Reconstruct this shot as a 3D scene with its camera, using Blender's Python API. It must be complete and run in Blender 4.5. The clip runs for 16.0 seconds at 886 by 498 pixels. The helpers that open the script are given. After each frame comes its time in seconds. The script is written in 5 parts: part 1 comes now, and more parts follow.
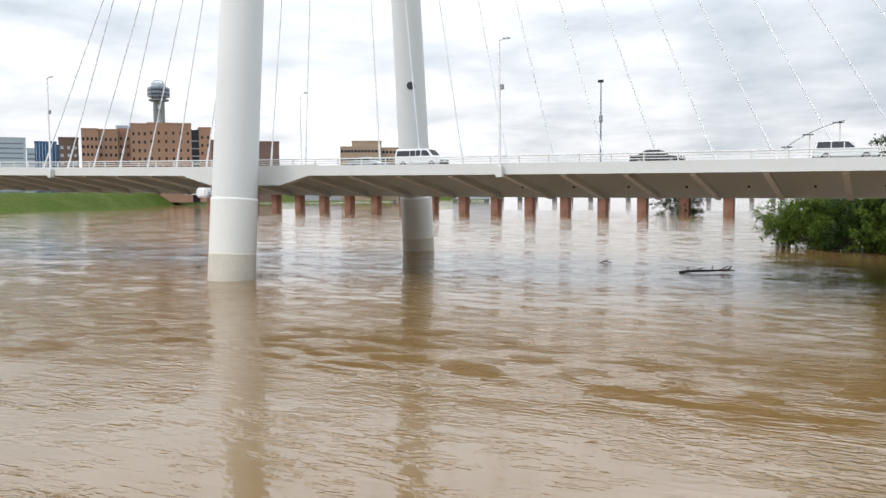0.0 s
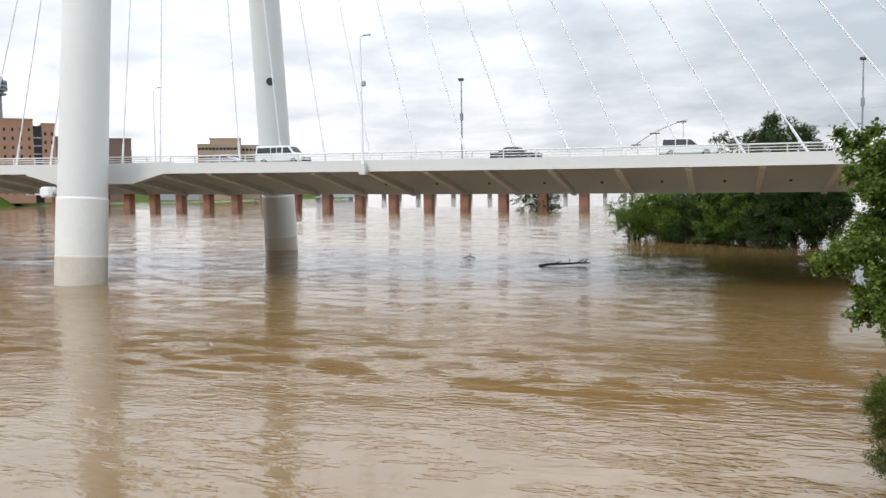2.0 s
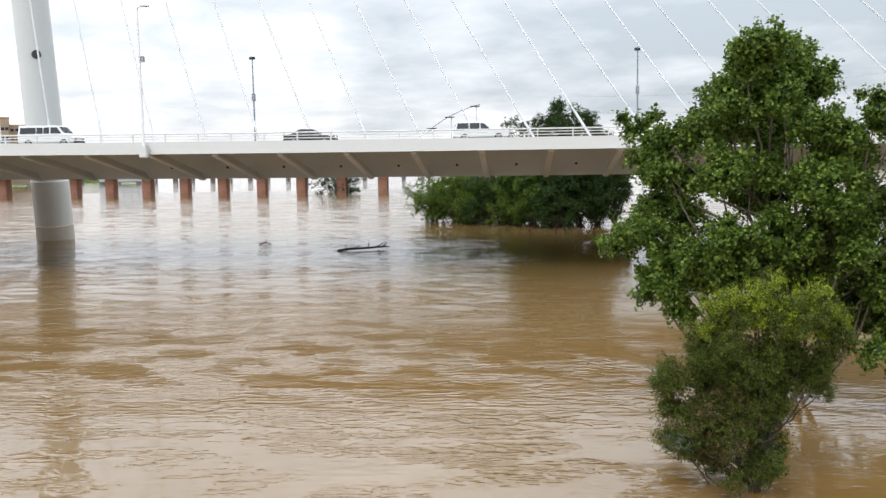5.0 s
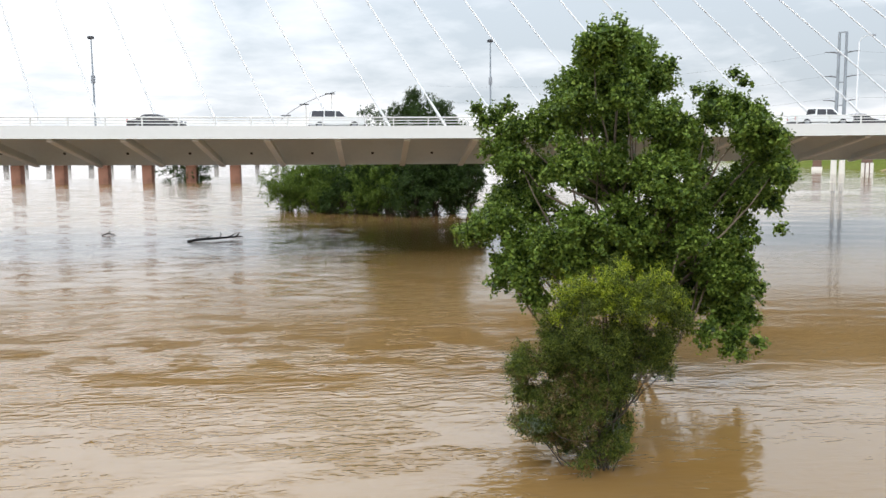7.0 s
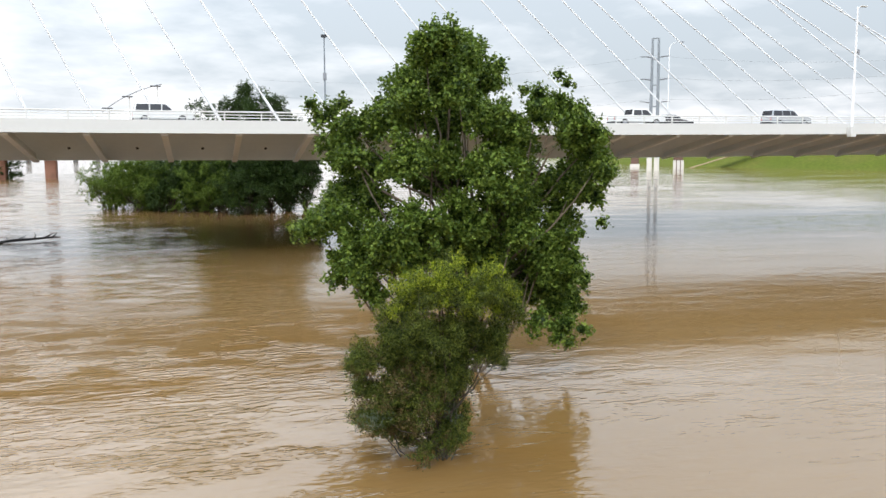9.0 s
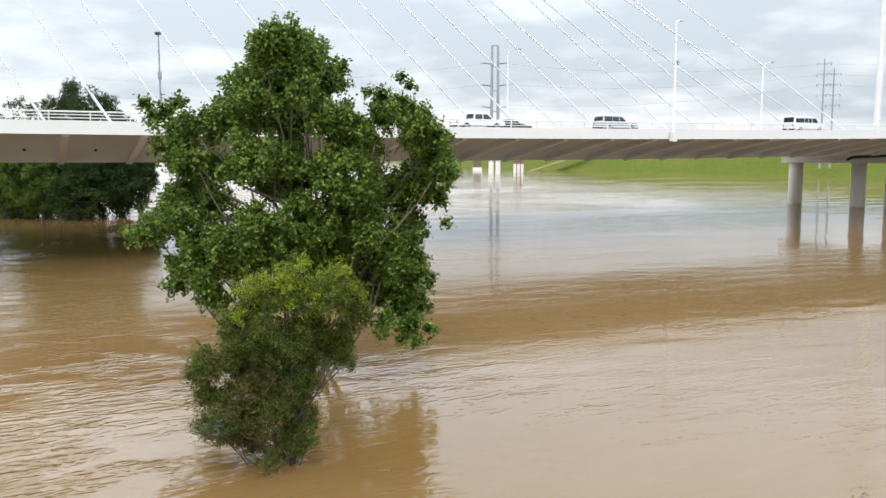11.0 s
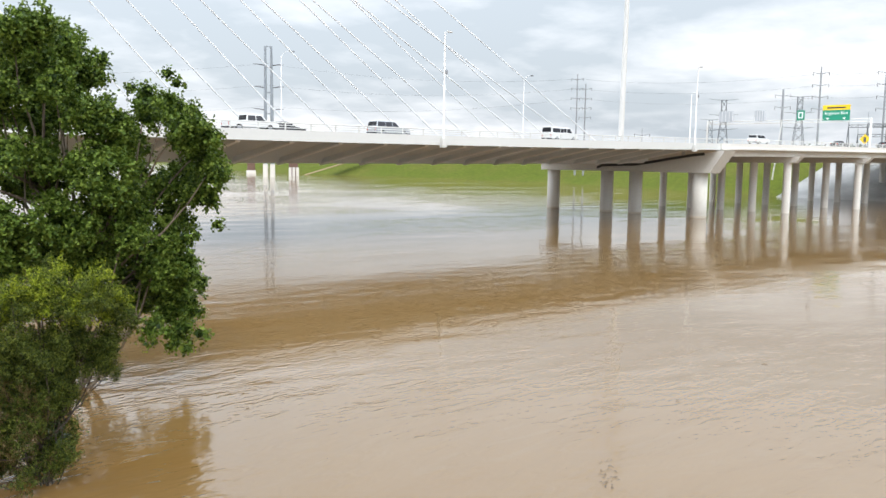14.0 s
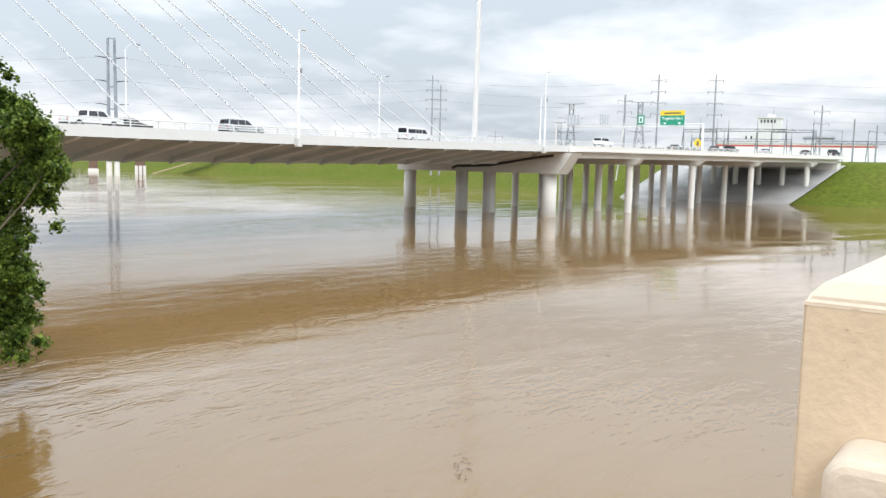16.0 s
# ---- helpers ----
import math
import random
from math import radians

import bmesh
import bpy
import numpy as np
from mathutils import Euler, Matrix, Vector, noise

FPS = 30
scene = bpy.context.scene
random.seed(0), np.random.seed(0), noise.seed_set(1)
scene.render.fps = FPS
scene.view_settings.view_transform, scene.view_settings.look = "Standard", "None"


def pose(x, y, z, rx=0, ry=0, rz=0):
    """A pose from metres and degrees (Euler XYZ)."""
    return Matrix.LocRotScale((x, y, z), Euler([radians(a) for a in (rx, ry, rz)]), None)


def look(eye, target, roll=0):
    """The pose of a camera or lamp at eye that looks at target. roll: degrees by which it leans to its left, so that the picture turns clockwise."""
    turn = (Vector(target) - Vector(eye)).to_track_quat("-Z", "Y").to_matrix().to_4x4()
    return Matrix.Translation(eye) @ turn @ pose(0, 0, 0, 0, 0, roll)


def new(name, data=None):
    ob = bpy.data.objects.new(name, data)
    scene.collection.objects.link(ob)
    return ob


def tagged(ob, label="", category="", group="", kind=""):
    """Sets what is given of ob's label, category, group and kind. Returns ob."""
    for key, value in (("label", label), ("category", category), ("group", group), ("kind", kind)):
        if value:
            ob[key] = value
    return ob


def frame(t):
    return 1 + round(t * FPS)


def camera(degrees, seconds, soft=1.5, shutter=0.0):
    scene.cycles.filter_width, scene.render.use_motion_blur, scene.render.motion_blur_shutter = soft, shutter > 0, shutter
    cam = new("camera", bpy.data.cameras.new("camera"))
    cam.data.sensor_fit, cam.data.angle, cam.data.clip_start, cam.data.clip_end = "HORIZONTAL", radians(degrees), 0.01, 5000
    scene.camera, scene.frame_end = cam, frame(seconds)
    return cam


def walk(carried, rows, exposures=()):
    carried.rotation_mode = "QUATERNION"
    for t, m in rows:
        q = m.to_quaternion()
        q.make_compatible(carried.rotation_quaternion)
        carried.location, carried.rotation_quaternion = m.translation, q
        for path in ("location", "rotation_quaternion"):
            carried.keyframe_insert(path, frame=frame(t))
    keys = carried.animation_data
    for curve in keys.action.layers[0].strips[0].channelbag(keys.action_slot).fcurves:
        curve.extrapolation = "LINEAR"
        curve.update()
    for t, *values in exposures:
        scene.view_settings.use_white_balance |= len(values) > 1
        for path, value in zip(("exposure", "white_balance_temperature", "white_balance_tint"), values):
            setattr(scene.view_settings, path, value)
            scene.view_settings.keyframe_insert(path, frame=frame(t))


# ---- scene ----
cam = camera(55.98, 16.0)
# seconds, eye, yaw (to the left from +y), pitch, lean
ROWS = [
    (0.0, 0.002, -0.012, 9.25, 27.945, -3.768, -0.381),
    (0.5, 0.063, -0.099, 9.25, 25.541, -3.891, -0.377),
    (1.0, 0.097, -0.14, 9.22, 23.205, -3.884, -0.545),
    (1.5, 0.079, -0.116, 9.2, 20.93, -3.932, -0.704),
    (2.0, 0.043, -0.02, 9.18, 18.666, -4.016, -0.813),
    (2.5, 0.039, 0.201, 9.18, 16.408, -4.166, -0.874),
    (3.0, 0.049, 0.586, 9.19, 14.139, -4.337, -0.996),
    (3.5, -0.01, 1.036, 9.21, 11.785, -4.574, -0.969),
    (4.0, 0.004, 1.355, 9.22, 9.479, -4.849, -1.033),
    (6.5, -0.016, 1.914, 9.25, -2.095, -6.109, -0.637),
    (7, -0.001, 1.928, 9.255, -4.804, -6.305, -0.547),
    (7.5, 0.017, 1.889, 9.26, -7.577, -6.445, -0.554),
    (8, 0.002, 1.86, 9.26, -10.46, -6.541, -0.435),
    (8.5, -0.001, 1.847, 9.26, -13.259, -6.612, -0.3),
    (9, 0.01, 1.848, 9.255, -15.994, -6.63, -0.256),
    (11.5, 0.026, 1.69, 9.14, -29.181, -6.331, 0.021),
    (12.0, -0.036, 1.595, 9.11, -31.796, -6.244, 0.157),
    (12.5, -0.061, 1.525, 9.09, -34.282, -6.191, 0.244),
    (13.0, -0.064, 1.522, 9.064, -36.849, -6.166, 0.447),
    (13.5, -0.089, 1.495, 9.091, -39.388, -6.12, 0.644),
    (14.0, -0.105, 1.423, 9.105, -41.887, -6.039, 0.87),
    (14.5, -0.126, 1.347, 9.145, -44.396, -5.972, 1.079),
    (15.0, -0.163, 1.262, 9.154, -46.861, -5.92, 1.155),
    (15.5, -0.205, 1.194, 9.15, -49.304, -5.919, 1.204),
    (16.0, -0.238, 1.149, 9.144, -51.682, -5.874, 1.309),]


# the camera opens up a little when the dark trees fill the view
EXPOSURES = [(0.0, -0.12), (2.5, -0.1), (4.0, -0.04), (7.0, 0.14), (9.0, 0.19), (12.0, 0.28), (16.0, 0.24)]


def eye_pose(t, x, y, z, yaw, pitch, lean):
    return pose(x, y, z) @ pose(0, 0, 0, 0, 0, yaw) @ pose(0, 0, 0, 90 + pitch) @ pose(0, 0, 0, 0, 0, lean)


walk(cam, [(row[0], eye_pose(*row)) for row in ROWS], EXPOSURES)

# ---- sky and light ----
SUN_TURN, SUN_UP = radians(-150), radians(50)
CLOUD_SHIFT = (0.35, 0.2, 0.1)
world = bpy.data.worlds.new("overcast_sky")
scene.world = world
world.use_nodes = True
wt = world.node_tree
wt.nodes.clear()


def wnode(kind, **values):
    n = wt.nodes.new(kind)
    for key, value in values.items():
        n.inputs[key].default_value = value
    return n


w_out = wnode("ShaderNodeOutputWorld")
w_bg = wnode("ShaderNodeBackground", Strength=1.08)
w_sky = wnode("ShaderNodeTexSky")
w_sky.sky_type, w_sky.sun_disc = "NISHITA", False
w_sky.sun_elevation, w_sky.sun_rotation = SUN_UP, SUN_TURN
w_sky.air_density, w_sky.dust_density = 1.4, 3.0
w_co = wnode("ShaderNodeTexCoord")
# a cloud layer seen in perspective: the view's direction met with a level plane overhead
w_dir = wnode("ShaderNodeSeparateXYZ")
w_lift = wnode("ShaderNodeMath")
w_lift.operation = "MAXIMUM"
w_lift.inputs[1].default_value = 0.0
w_lift2 = wnode("ShaderNodeMath")
w_lift2.operation = "ADD"
w_lift2.inputs[1].default_value = 0.17
w_inv = wnode("ShaderNodeMath")
w_inv.operation = "DIVIDE"
w_inv.inputs[0].default_value = 1.0
w_plane = wnode("ShaderNodeVectorMath")
w_plane.operation = "SCALE"
w_map = wnode("ShaderNodeMapping")
w_map.inputs["Scale"].default_value = (1.0, 1.0, 0.6)
w_map.inputs["Rotation"].default_value = (0, 0, radians(-20))
w_map.inputs["Location"].default_value = CLOUD_SHIFT
w_n1 = wnode("ShaderNodeTexNoise", Scale=0.45, Detail=8.0, Roughness=0.52, Distortion=0.25)
w_n2 = wnode("ShaderNodeTexNoise", Scale=2.3, Detail=6.0, Roughness=0.55, Distortion=0.2)
w_mixn = wnode("ShaderNodeMix", Factor=0.34)
w_mixn.data_type = "FLOAT"
w_ramp = wnode("ShaderNodeValToRGB")
w_ramp.color_ramp.elements[0].position, w_ramp.color_ramp.elements[0].color = 0.37, (0.57, 0.635, 0.705, 1)
w_ramp.color_ramp.elements[1].position, w_ramp.color_ramp.elements[1].color = 0.64, (1.34, 1.34, 1.4, 1)
mid = w_ramp.color_ramp.elements.new(0.46)
mid.color = (0.80, 0.845, 0.905, 1)
mid = w_ramp.color_ramp.elements.new(0.53)
mid.color = (1.03, 1.045, 1.09, 1)
w_blue = wnode("ShaderNodeVectorMath")
w_blue.operation = "SCALE"
w_blue.inputs[3].default_value = 0.1
w_mix = wnode("ShaderNodeMix", Factor=0.88)
w_mix.data_type = "RGBA"
L = wt.links.new
L(w_co.outputs["Generated"], w_dir.inputs[0])
L(w_dir.outputs[2], w_lift.inputs[0])
L(w_lift.outputs[0], w_lift2.inputs[0])
L(w_lift2.outputs[0], w_inv.inputs[1])
L(w_co.outputs["Generated"], w_plane.inputs[0])
L(w_inv.outputs[0], w_plane.inputs[3])
L(w_plane.outputs[0], w_map.inputs[0])
L(w_map.outputs[0], w_n1.inputs["Vector"])
L(w_map.outputs[0], w_n2.inputs["Vector"])
L(w_n1.outputs[0], w_mixn.inputs[2])
L(w_n2.outputs[0], w_mixn.inputs[3])
# the cloud base thins to white towards the horizon
w_low = wnode("ShaderNodeSeparateXYZ")
w_thin = wnode("ShaderNodeMapRange")
w_thin.inputs[1].default_value, w_thin.inputs[2].default_value = 0.0, 0.22
w_thin.inputs[3].default_value, w_thin.inputs[4].default_value = 0.1, -0.085
w_add = wnode("ShaderNodeMath")
w_add.operation = "ADD"
L(w_co.outputs["Generated"], w_low.inputs[0])
L(w_low.outputs[2], w_thin.inputs[0])
L(w_mixn.outputs[0], w_add.inputs[0])
L(w_thin.outputs[0], w_add.inputs[1])
# thinner cloud, so brighter, to the north-west
w_west = wnode("ShaderNodeMapRange")
w_west.inputs[1].default_value, w_west.inputs[2].default_value = -0.6, 0.75
w_west.inputs[3].default_value, w_west.inputs[4].default_value = 0.02, -0.1
w_add2 = wnode("ShaderNodeMath")
w_add2.operation = "ADD"
L(w_low.outputs[0], w_west.inputs[0])
L(w_add.outputs[0], w_add2.inputs[0])
L(w_west.outputs[0], w_add2.inputs[1])
L(w_add2.outputs[0], w_ramp.inputs[0])
L(w_sky.outputs[0], w_blue.inputs[0])
L(w_blue.outputs[0], w_mix.inputs[6])
L(w_ramp.outputs[0], w_mix.inputs[7])
# an overcast sky is brighter overhead than at the horizon
w_sep = wnode("ShaderNodeSeparateXYZ")
w_rise = wnode("ShaderNodeValToRGB")
for place, much in ((0.0, 0.95), (1.0, 2.8)):
    e = w_rise.color_ramp.elements[int(place)]
    e.position, e.color = place, (much, much, much, 1)
for place, much in ((0.2, 1.16), (0.27, 2.1), (0.38, 2.85), (0.6, 2.9)):
    w_rise.color_ramp.elements.new(place).color = (much, much, much, 1)
w_over = wnode("ShaderNodeVectorMath")
w_over.operation = "SCALE"
L(w_co.outputs["Generated"], w_sep.inputs[0])
L(w_sep.outputs[2], w_rise.inputs[0])
L(w_mix.outputs[2], w_over.inputs[0])
w_glow = wnode("ShaderNodeMapRange")
w_glow.inputs[1].default_value, w_glow.inputs[2].default_value = -0.6, 0.75
w_glow.inputs[3].default_value, w_glow.inputs[4].default_value = 1.03, 0.89
w_mul = wnode("ShaderNodeMath")
w_mul.operation = "MULTIPLY"
L(w_sep.outputs[0], w_glow.inputs[0])
L(w_rise.outputs[0], w_mul.inputs[0])
L(w_glow.outputs[0], w_mul.inputs[1])
L(w_mul.outputs[0], w_over.inputs[3])
L(w_over.outputs[0], w_bg.inputs["Color"])
L(w_bg.outputs[0], w_out.inputs[0])

sun = new("sun", bpy.data.lights.new("sun", "SUN"))
sun.data.energy, sun.data.angle, sun.data.color = 1.2, radians(14), (1.0, 0.98, 0.95)
sun_way = Vector((math.sin(SUN_TURN) * math.cos(SUN_UP), math.cos(SUN_TURN) * math.cos(SUN_UP), math.sin(SUN_UP)))
sun.matrix_world = look(sun_way * 300, (0, 0, 0))

# ---- materials ----


def material(name, colour, rough=0.7, metal=0.0, spots=0.12, scale=1.0, fine=0.08, bump=0.15, tint=None, spread=0.0, where="Object", gloss=0.5):
    """Two scales of variation on one base colour; spread: how far single objects differ."""
    m = bpy.data.materials.new(name)
    m.use_nodes = True
    nt = m.node_tree
    b = nt.nodes["Principled BSDF"]
    b.inputs["Roughness"].default_value, b.inputs["Metallic"].default_value = rough, metal
    b.inputs["Specular IOR Level"].default_value = gloss
    co = nt.nodes.new("ShaderNodeTexCoord")
    big, small = nt.nodes.new("ShaderNodeTexNoise"), nt.nodes.new("ShaderNodeTexNoise")
    big.inputs["Scale"].default_value, big.inputs["Detail"].default_value = 0.35 * scale, 5
    small.inputs["Scale"].default_value, small.inputs["Detail"].default_value = 6 * scale, 4
    for n in (big, small):
        nt.links.new(co.outputs[where], n.inputs["Vector"])
    tint = tint or tuple(c * 0.55 for c in colour)
    r1 = nt.nodes.new("ShaderNodeMapRange")
    r1.inputs[1].default_value, r1.inputs[2].default_value, r1.inputs[4].default_value = 0.42, 0.72, spots * 4
    nt.links.new(big.outputs[0], r1.inputs[0])
    mx = nt.nodes.new("ShaderNodeMix")
    mx.data_type = "RGBA"
    mx.inputs[6].default_value, mx.inputs[7].default_value = (*colour, 1), (*tint, 1)
    nt.links.new(r1.outputs[0], mx.inputs[0])
    hs = nt.nodes.new("ShaderNodeHueSaturation")
    r2 = nt.nodes.new("ShaderNodeMapRange")
    r2.inputs[1].default_value, r2.inputs[2].default_value = 0.3, 0.7
    r2.inputs[3].default_value, r2.inputs[4].default_value = 1 - fine, 1 + fine
    nt.links.new(small.outputs[0], r2.inputs[0])
    value = r2.outputs[0]
    if spread:
        info = nt.nodes.new("ShaderNodeObjectInfo")
        r3 = nt.nodes.new("ShaderNodeMapRange")
        r3.inputs[3].default_value, r3.inputs[4].default_value = 1 - spread, 1 + spread
        nt.links.new(info.outputs["Random"], r3.inputs[0])
        mul = nt.nodes.new("ShaderNodeMath")
        mul.operation = "MULTIPLY"
        nt.links.new(value, mul.inputs[0])
        nt.links.new(r3.outputs[0], mul.inputs[1])
        value = mul.outputs[0]
    nt.links.new(value, hs.inputs["Value"])
    nt.links.new(mx.outputs[2], hs.inputs["Color"])
    nt.links.new(hs.outputs[0], b.inputs["Base Color"])
    if bump:
        bp = nt.nodes.new("ShaderNodeBump")
        bp.inputs["Strength"].default_value, bp.inputs["Distance"].default_value = bump, 0.05
        nt.links.new(small.outputs[0], bp.inputs["Height"])
        nt.links.new(bp.outputs[0], b.inputs["Normal"])
    return m


def leaf_material(name, colour, dark, light):
    """Leaves: each one a shade of its own, light shining through."""
    m = bpy.data.materials.new(name)
    m.use_nodes = True
    nt = m.node_tree
    b = nt.nodes["Principled BSDF"]
    out = nt.nodes["Material Output"]
    geo = nt.nodes.new("ShaderNodeNewGeometry")
    ramp = nt.nodes.new("ShaderNodeValToRGB")
    ramp.color_ramp.elements[0].color, ramp.color_ramp.elements[1].color = (*dark, 1), (*light, 1)
    e = ramp.color_ramp.elements.new(0.5)
    e.color = (*colour, 1)
    nt.links.new(geo.outputs["Random Per Island"], ramp.inputs[0])
    nt.links.new(ramp.outputs[0], b.inputs["Base Color"])
    b.inputs["Roughness"].default_value = 0.5
    b.inputs["Specular IOR Level"].default_value = 0.2
    tr = nt.nodes.new("ShaderNodeBsdfTranslucent")
    nt.links.new(ramp.outputs[0], tr.inputs[0])
    mix = nt.nodes.new("ShaderNodeMixShader")
    mix.inputs[0].default_value = 0.3
    nt.links.new(b.outputs[0], mix.inputs[1])
    nt.links.new(tr.outputs[0], mix.inputs[2])
    nt.links.new(mix.outputs[0], out.inputs[0])
    return m


def water_material():
    """Muddy water: silt colour at two scales and the finest ripples; the waves themselves are geometry."""
    m = bpy.data.materials.new("muddy_flood_water")
    m.use_nodes = True
    nt = m.node_tree
    b = nt.nodes["Principled BSDF"]
    b.inputs["IOR"].default_value = 1.4
    b.inputs["Roughness"].default_value = 0.035
    co = nt.nodes.new("ShaderNodeTexCoord")

    def noise_node(scale, detail, stretch=(1, 1, 1), turn=0.0, distort=0.0, rough=0.55):
        mp = nt.nodes.new("ShaderNodeMapping")
        mp.inputs["Scale"].default_value = stretch
        mp.inputs["Rotation"].default_value = (0, 0, turn)
        n = nt.nodes.new("ShaderNodeTexNoise")
        n.inputs["Scale"].default_value, n.inputs["Detail"].default_value = scale, detail
        n.inputs["Distortion"].default_value, n.inputs["Roughness"].default_value = distort, rough
        nt.links.new(co.outputs["Object"], mp.inputs[0])
        nt.links.new(mp.outputs[0], n.inputs["Vector"])
        return n

    silt = noise_node(0.035, 6, (1, 1.6, 1), 0.3, 1.4)
    ramp = nt.nodes.new("ShaderNodeValToRGB")
    ramp.color_ramp.elements[0].position, ramp.color_ramp.elements[0].color = 0.36, (0.163, 0.091, 0.027, 1)
    ramp.color_ramp.elements[1].position, ramp.color_ramp.elements[1].color = 0.66, (0.182, 0.112, 0.045, 1)
    nt.links.new(silt.outputs[0], ramp.inputs[0])
    foam = noise_node(0.5, 6, (0.5, 1.4, 1), 0.2, 2.2, 0.6)
    veil = nt.nodes.new("ShaderNodeMapRange")
    veil.inputs[1].default_value, veil.inputs[2].default_value, veil.inputs[4].default_value = 0.52, 0.75, 0.35
    nt.links.new(foam.outputs[0], veil.inputs[0])
    mix = nt.nodes.new("ShaderNodeMix")
    mix.data_type = "RGBA"
    mix.inputs[7].default_value = (0.18, 0.12, 0.056, 1)
    nt.links.new(veil.outputs[0], mix.inputs[0])
    nt.links.new(ramp.outputs[0], mix.inputs[6])
    nt.links.new(mix.outputs[2], b.inputs["Base Color"])
    # ripples as strong as the mesh says the current is at each place
    lively = nt.nodes.new("ShaderNodeAttribute")
    lively.attribute_name = "chop"
    normal = None
    for scale, detail, stretch, turn, height in ((1.15, 2, (0.62, 1.3, 1), 0.18, 0.15), (2.7, 2, (0.6, 1.3, 1), -0.15, 0.045), (1.3, 1, (0.32, 1.6, 1), -0.35, 0.075)):
        n = noise_node(scale, detail, stretch, turn, 1.3, 0.45)
        bp = nt.nodes.new("ShaderNodeBump")
        bp.inputs["Distance"].default_value = height
        nt.links.new(lively.outputs["Fac"], bp.inputs["Strength"])
        nt.links.new(n.outputs[0], bp.inputs["Height"])
        if normal:
            nt.links.new(normal, bp.inputs["Normal"])
        normal = bp.outputs[0]
    nt.links.new(normal, b.inputs["Normal"])
    return m


def glass_material(name, colour, rough=0.08):
    m = bpy.data.materials.new(name)
    m.use_nodes = True
    b = m.node_tree.nodes["Principled BSDF"]
    b.inputs["Base Color"].default_value, b.inputs["Roughness"].default_value = (*colour, 1), rough
    b.inputs["Metallic"].default_value = 0.25
    return m


WATER = water_material()
WHITE_STEEL = material("white_painted_steel", (0.62, 0.62, 0.60), 0.45, spots=0.05, scale=0.5, fine=0.012, bump=0.02, tint=(0.54, 0.53, 0.49))
SOFFIT = material("pale_grey_painted_steel", (0.69, 0.72, 0.73), 0.4, spots=0.06, scale=0.5, fine=0.02, bump=0.03)
CONCRETE = material("pale_concrete", (0.67, 0.65, 0.605), 0.85, spots=0.06, scale=0.4, fine=0.03, bump=0.08, tint=(0.58, 0.55, 0.49))
LEG_WHITE = material("white_washed_concrete", (0.68, 0.665, 0.62), 0.8, spots=0.06, scale=0.4, fine=0.02, bump=0.05, tint=(0.58, 0.55, 0.49))
WET_CONCRETE = material("water_stained_concrete", (0.56, 0.51, 0.43), 0.8, spots=0.12, scale=0.5, fine=0.04, bump=0.08)
SLOPE_CONCRETE = material("weathered_slope_paving", (0.64, 0.63, 0.61), 0.85, spots=0.16, scale=0.3, fine=0.08)
OLD_PIER = material("dark_brown_pier_concrete", (0.15, 0.09, 0.065), 0.85, spots=0.2, scale=0.8, fine=0.1)
RUST_CONCRETE = material("red_brown_pier_concrete", (0.27, 0.13, 0.085), 0.85, spots=0.2, scale=0.8, fine=0.1)
ASPHALT = material("asphalt", (0.09, 0.09, 0.09), 0.9)
GRASS = material("levee_grass", (0.080, 0.101, 0.013), 0.95, gloss=0.05, spots=0.2, scale=0.12, fine=0.25, bump=0.6, tint=(0.108, 0.108, 0.023))
# grass of the left levee, a darker green than GRASS
DARK_GRASS = material("darker_levee_grass", (0.058, 0.084, 0.014), 0.95, gloss=0.05, spots=0.2, scale=0.12, fine=0.25, bump=0.6, tint=(0.085, 0.105, 0.026))
BRICK_RED = material("red_brick", (0.36, 0.205, 0.135), 0.9, spots=0.08, scale=0.1, fine=0.06)
BRICK_BROWN = material("brown_brick", (0.16, 0.105, 0.085), 0.9, spots=0.08, scale=0.1, fine=0.06)
DIRT = material("worn_dirt", (0.27, 0.2, 0.12), 0.95, gloss=0.1)
BRICK_TAN = material("tan_stone", (0.36, 0.27, 0.19), 0.9, spots=0.08, scale=0.1, fine=0.06)
PANEL_GREY = material("grey_panels", (0.42, 0.45, 0.48), 0.6, spots=0.06, scale=0.1)
GLASS_BLUE = glass_material("blue_curtain_glass", (0.05, 0.12, 0.24))
GLASS_GREY = glass_material("grey_office_glass", (0.20, 0.24, 0.28))
GLASS_DARK = glass_material("dark_window_glass", (0.03, 0.03, 0.035))
GALV = material("galvanised_steel", (0.30, 0.31, 0.33), 0.55, metal=0.3, fine=0.06)
TOWER_GREY = material("weathered_tower_concrete", (0.24, 0.235, 0.23), 0.85, spots=0.1, scale=0.1)
PYLON_STEEL = material("blue_grey_pylon_steel", (0.25, 0.28, 0.31), 0.6, metal=0.1, fine=0.05)
PYLON_DARK = material("weathered_lattice_steel", (0.16, 0.17, 0.185), 0.6, metal=0.2, fine=0.05)
DRUM_BLUE = material("blue_grey_tower_panels", (0.20, 0.225, 0.26), 0.45, spots=0.08, scale=0.1)
DARK_METAL = material("dark_metal", (0.05, 0.05, 0.055), 0.5, metal=0.3)
RUBBER = material("black_rubber", (0.02, 0.02, 0.02), 0.8)
BARK_DARK = material("dark_wet_bark", (0.075, 0.058, 0.04), 0.95, spots=0.2, scale=3, fine=0.2, bump=0.5)
BARK = material("grey_brown_bark", (0.16, 0.125, 0.09), 0.95, spots=0.2, scale=3, fine=0.2, bump=0.6)
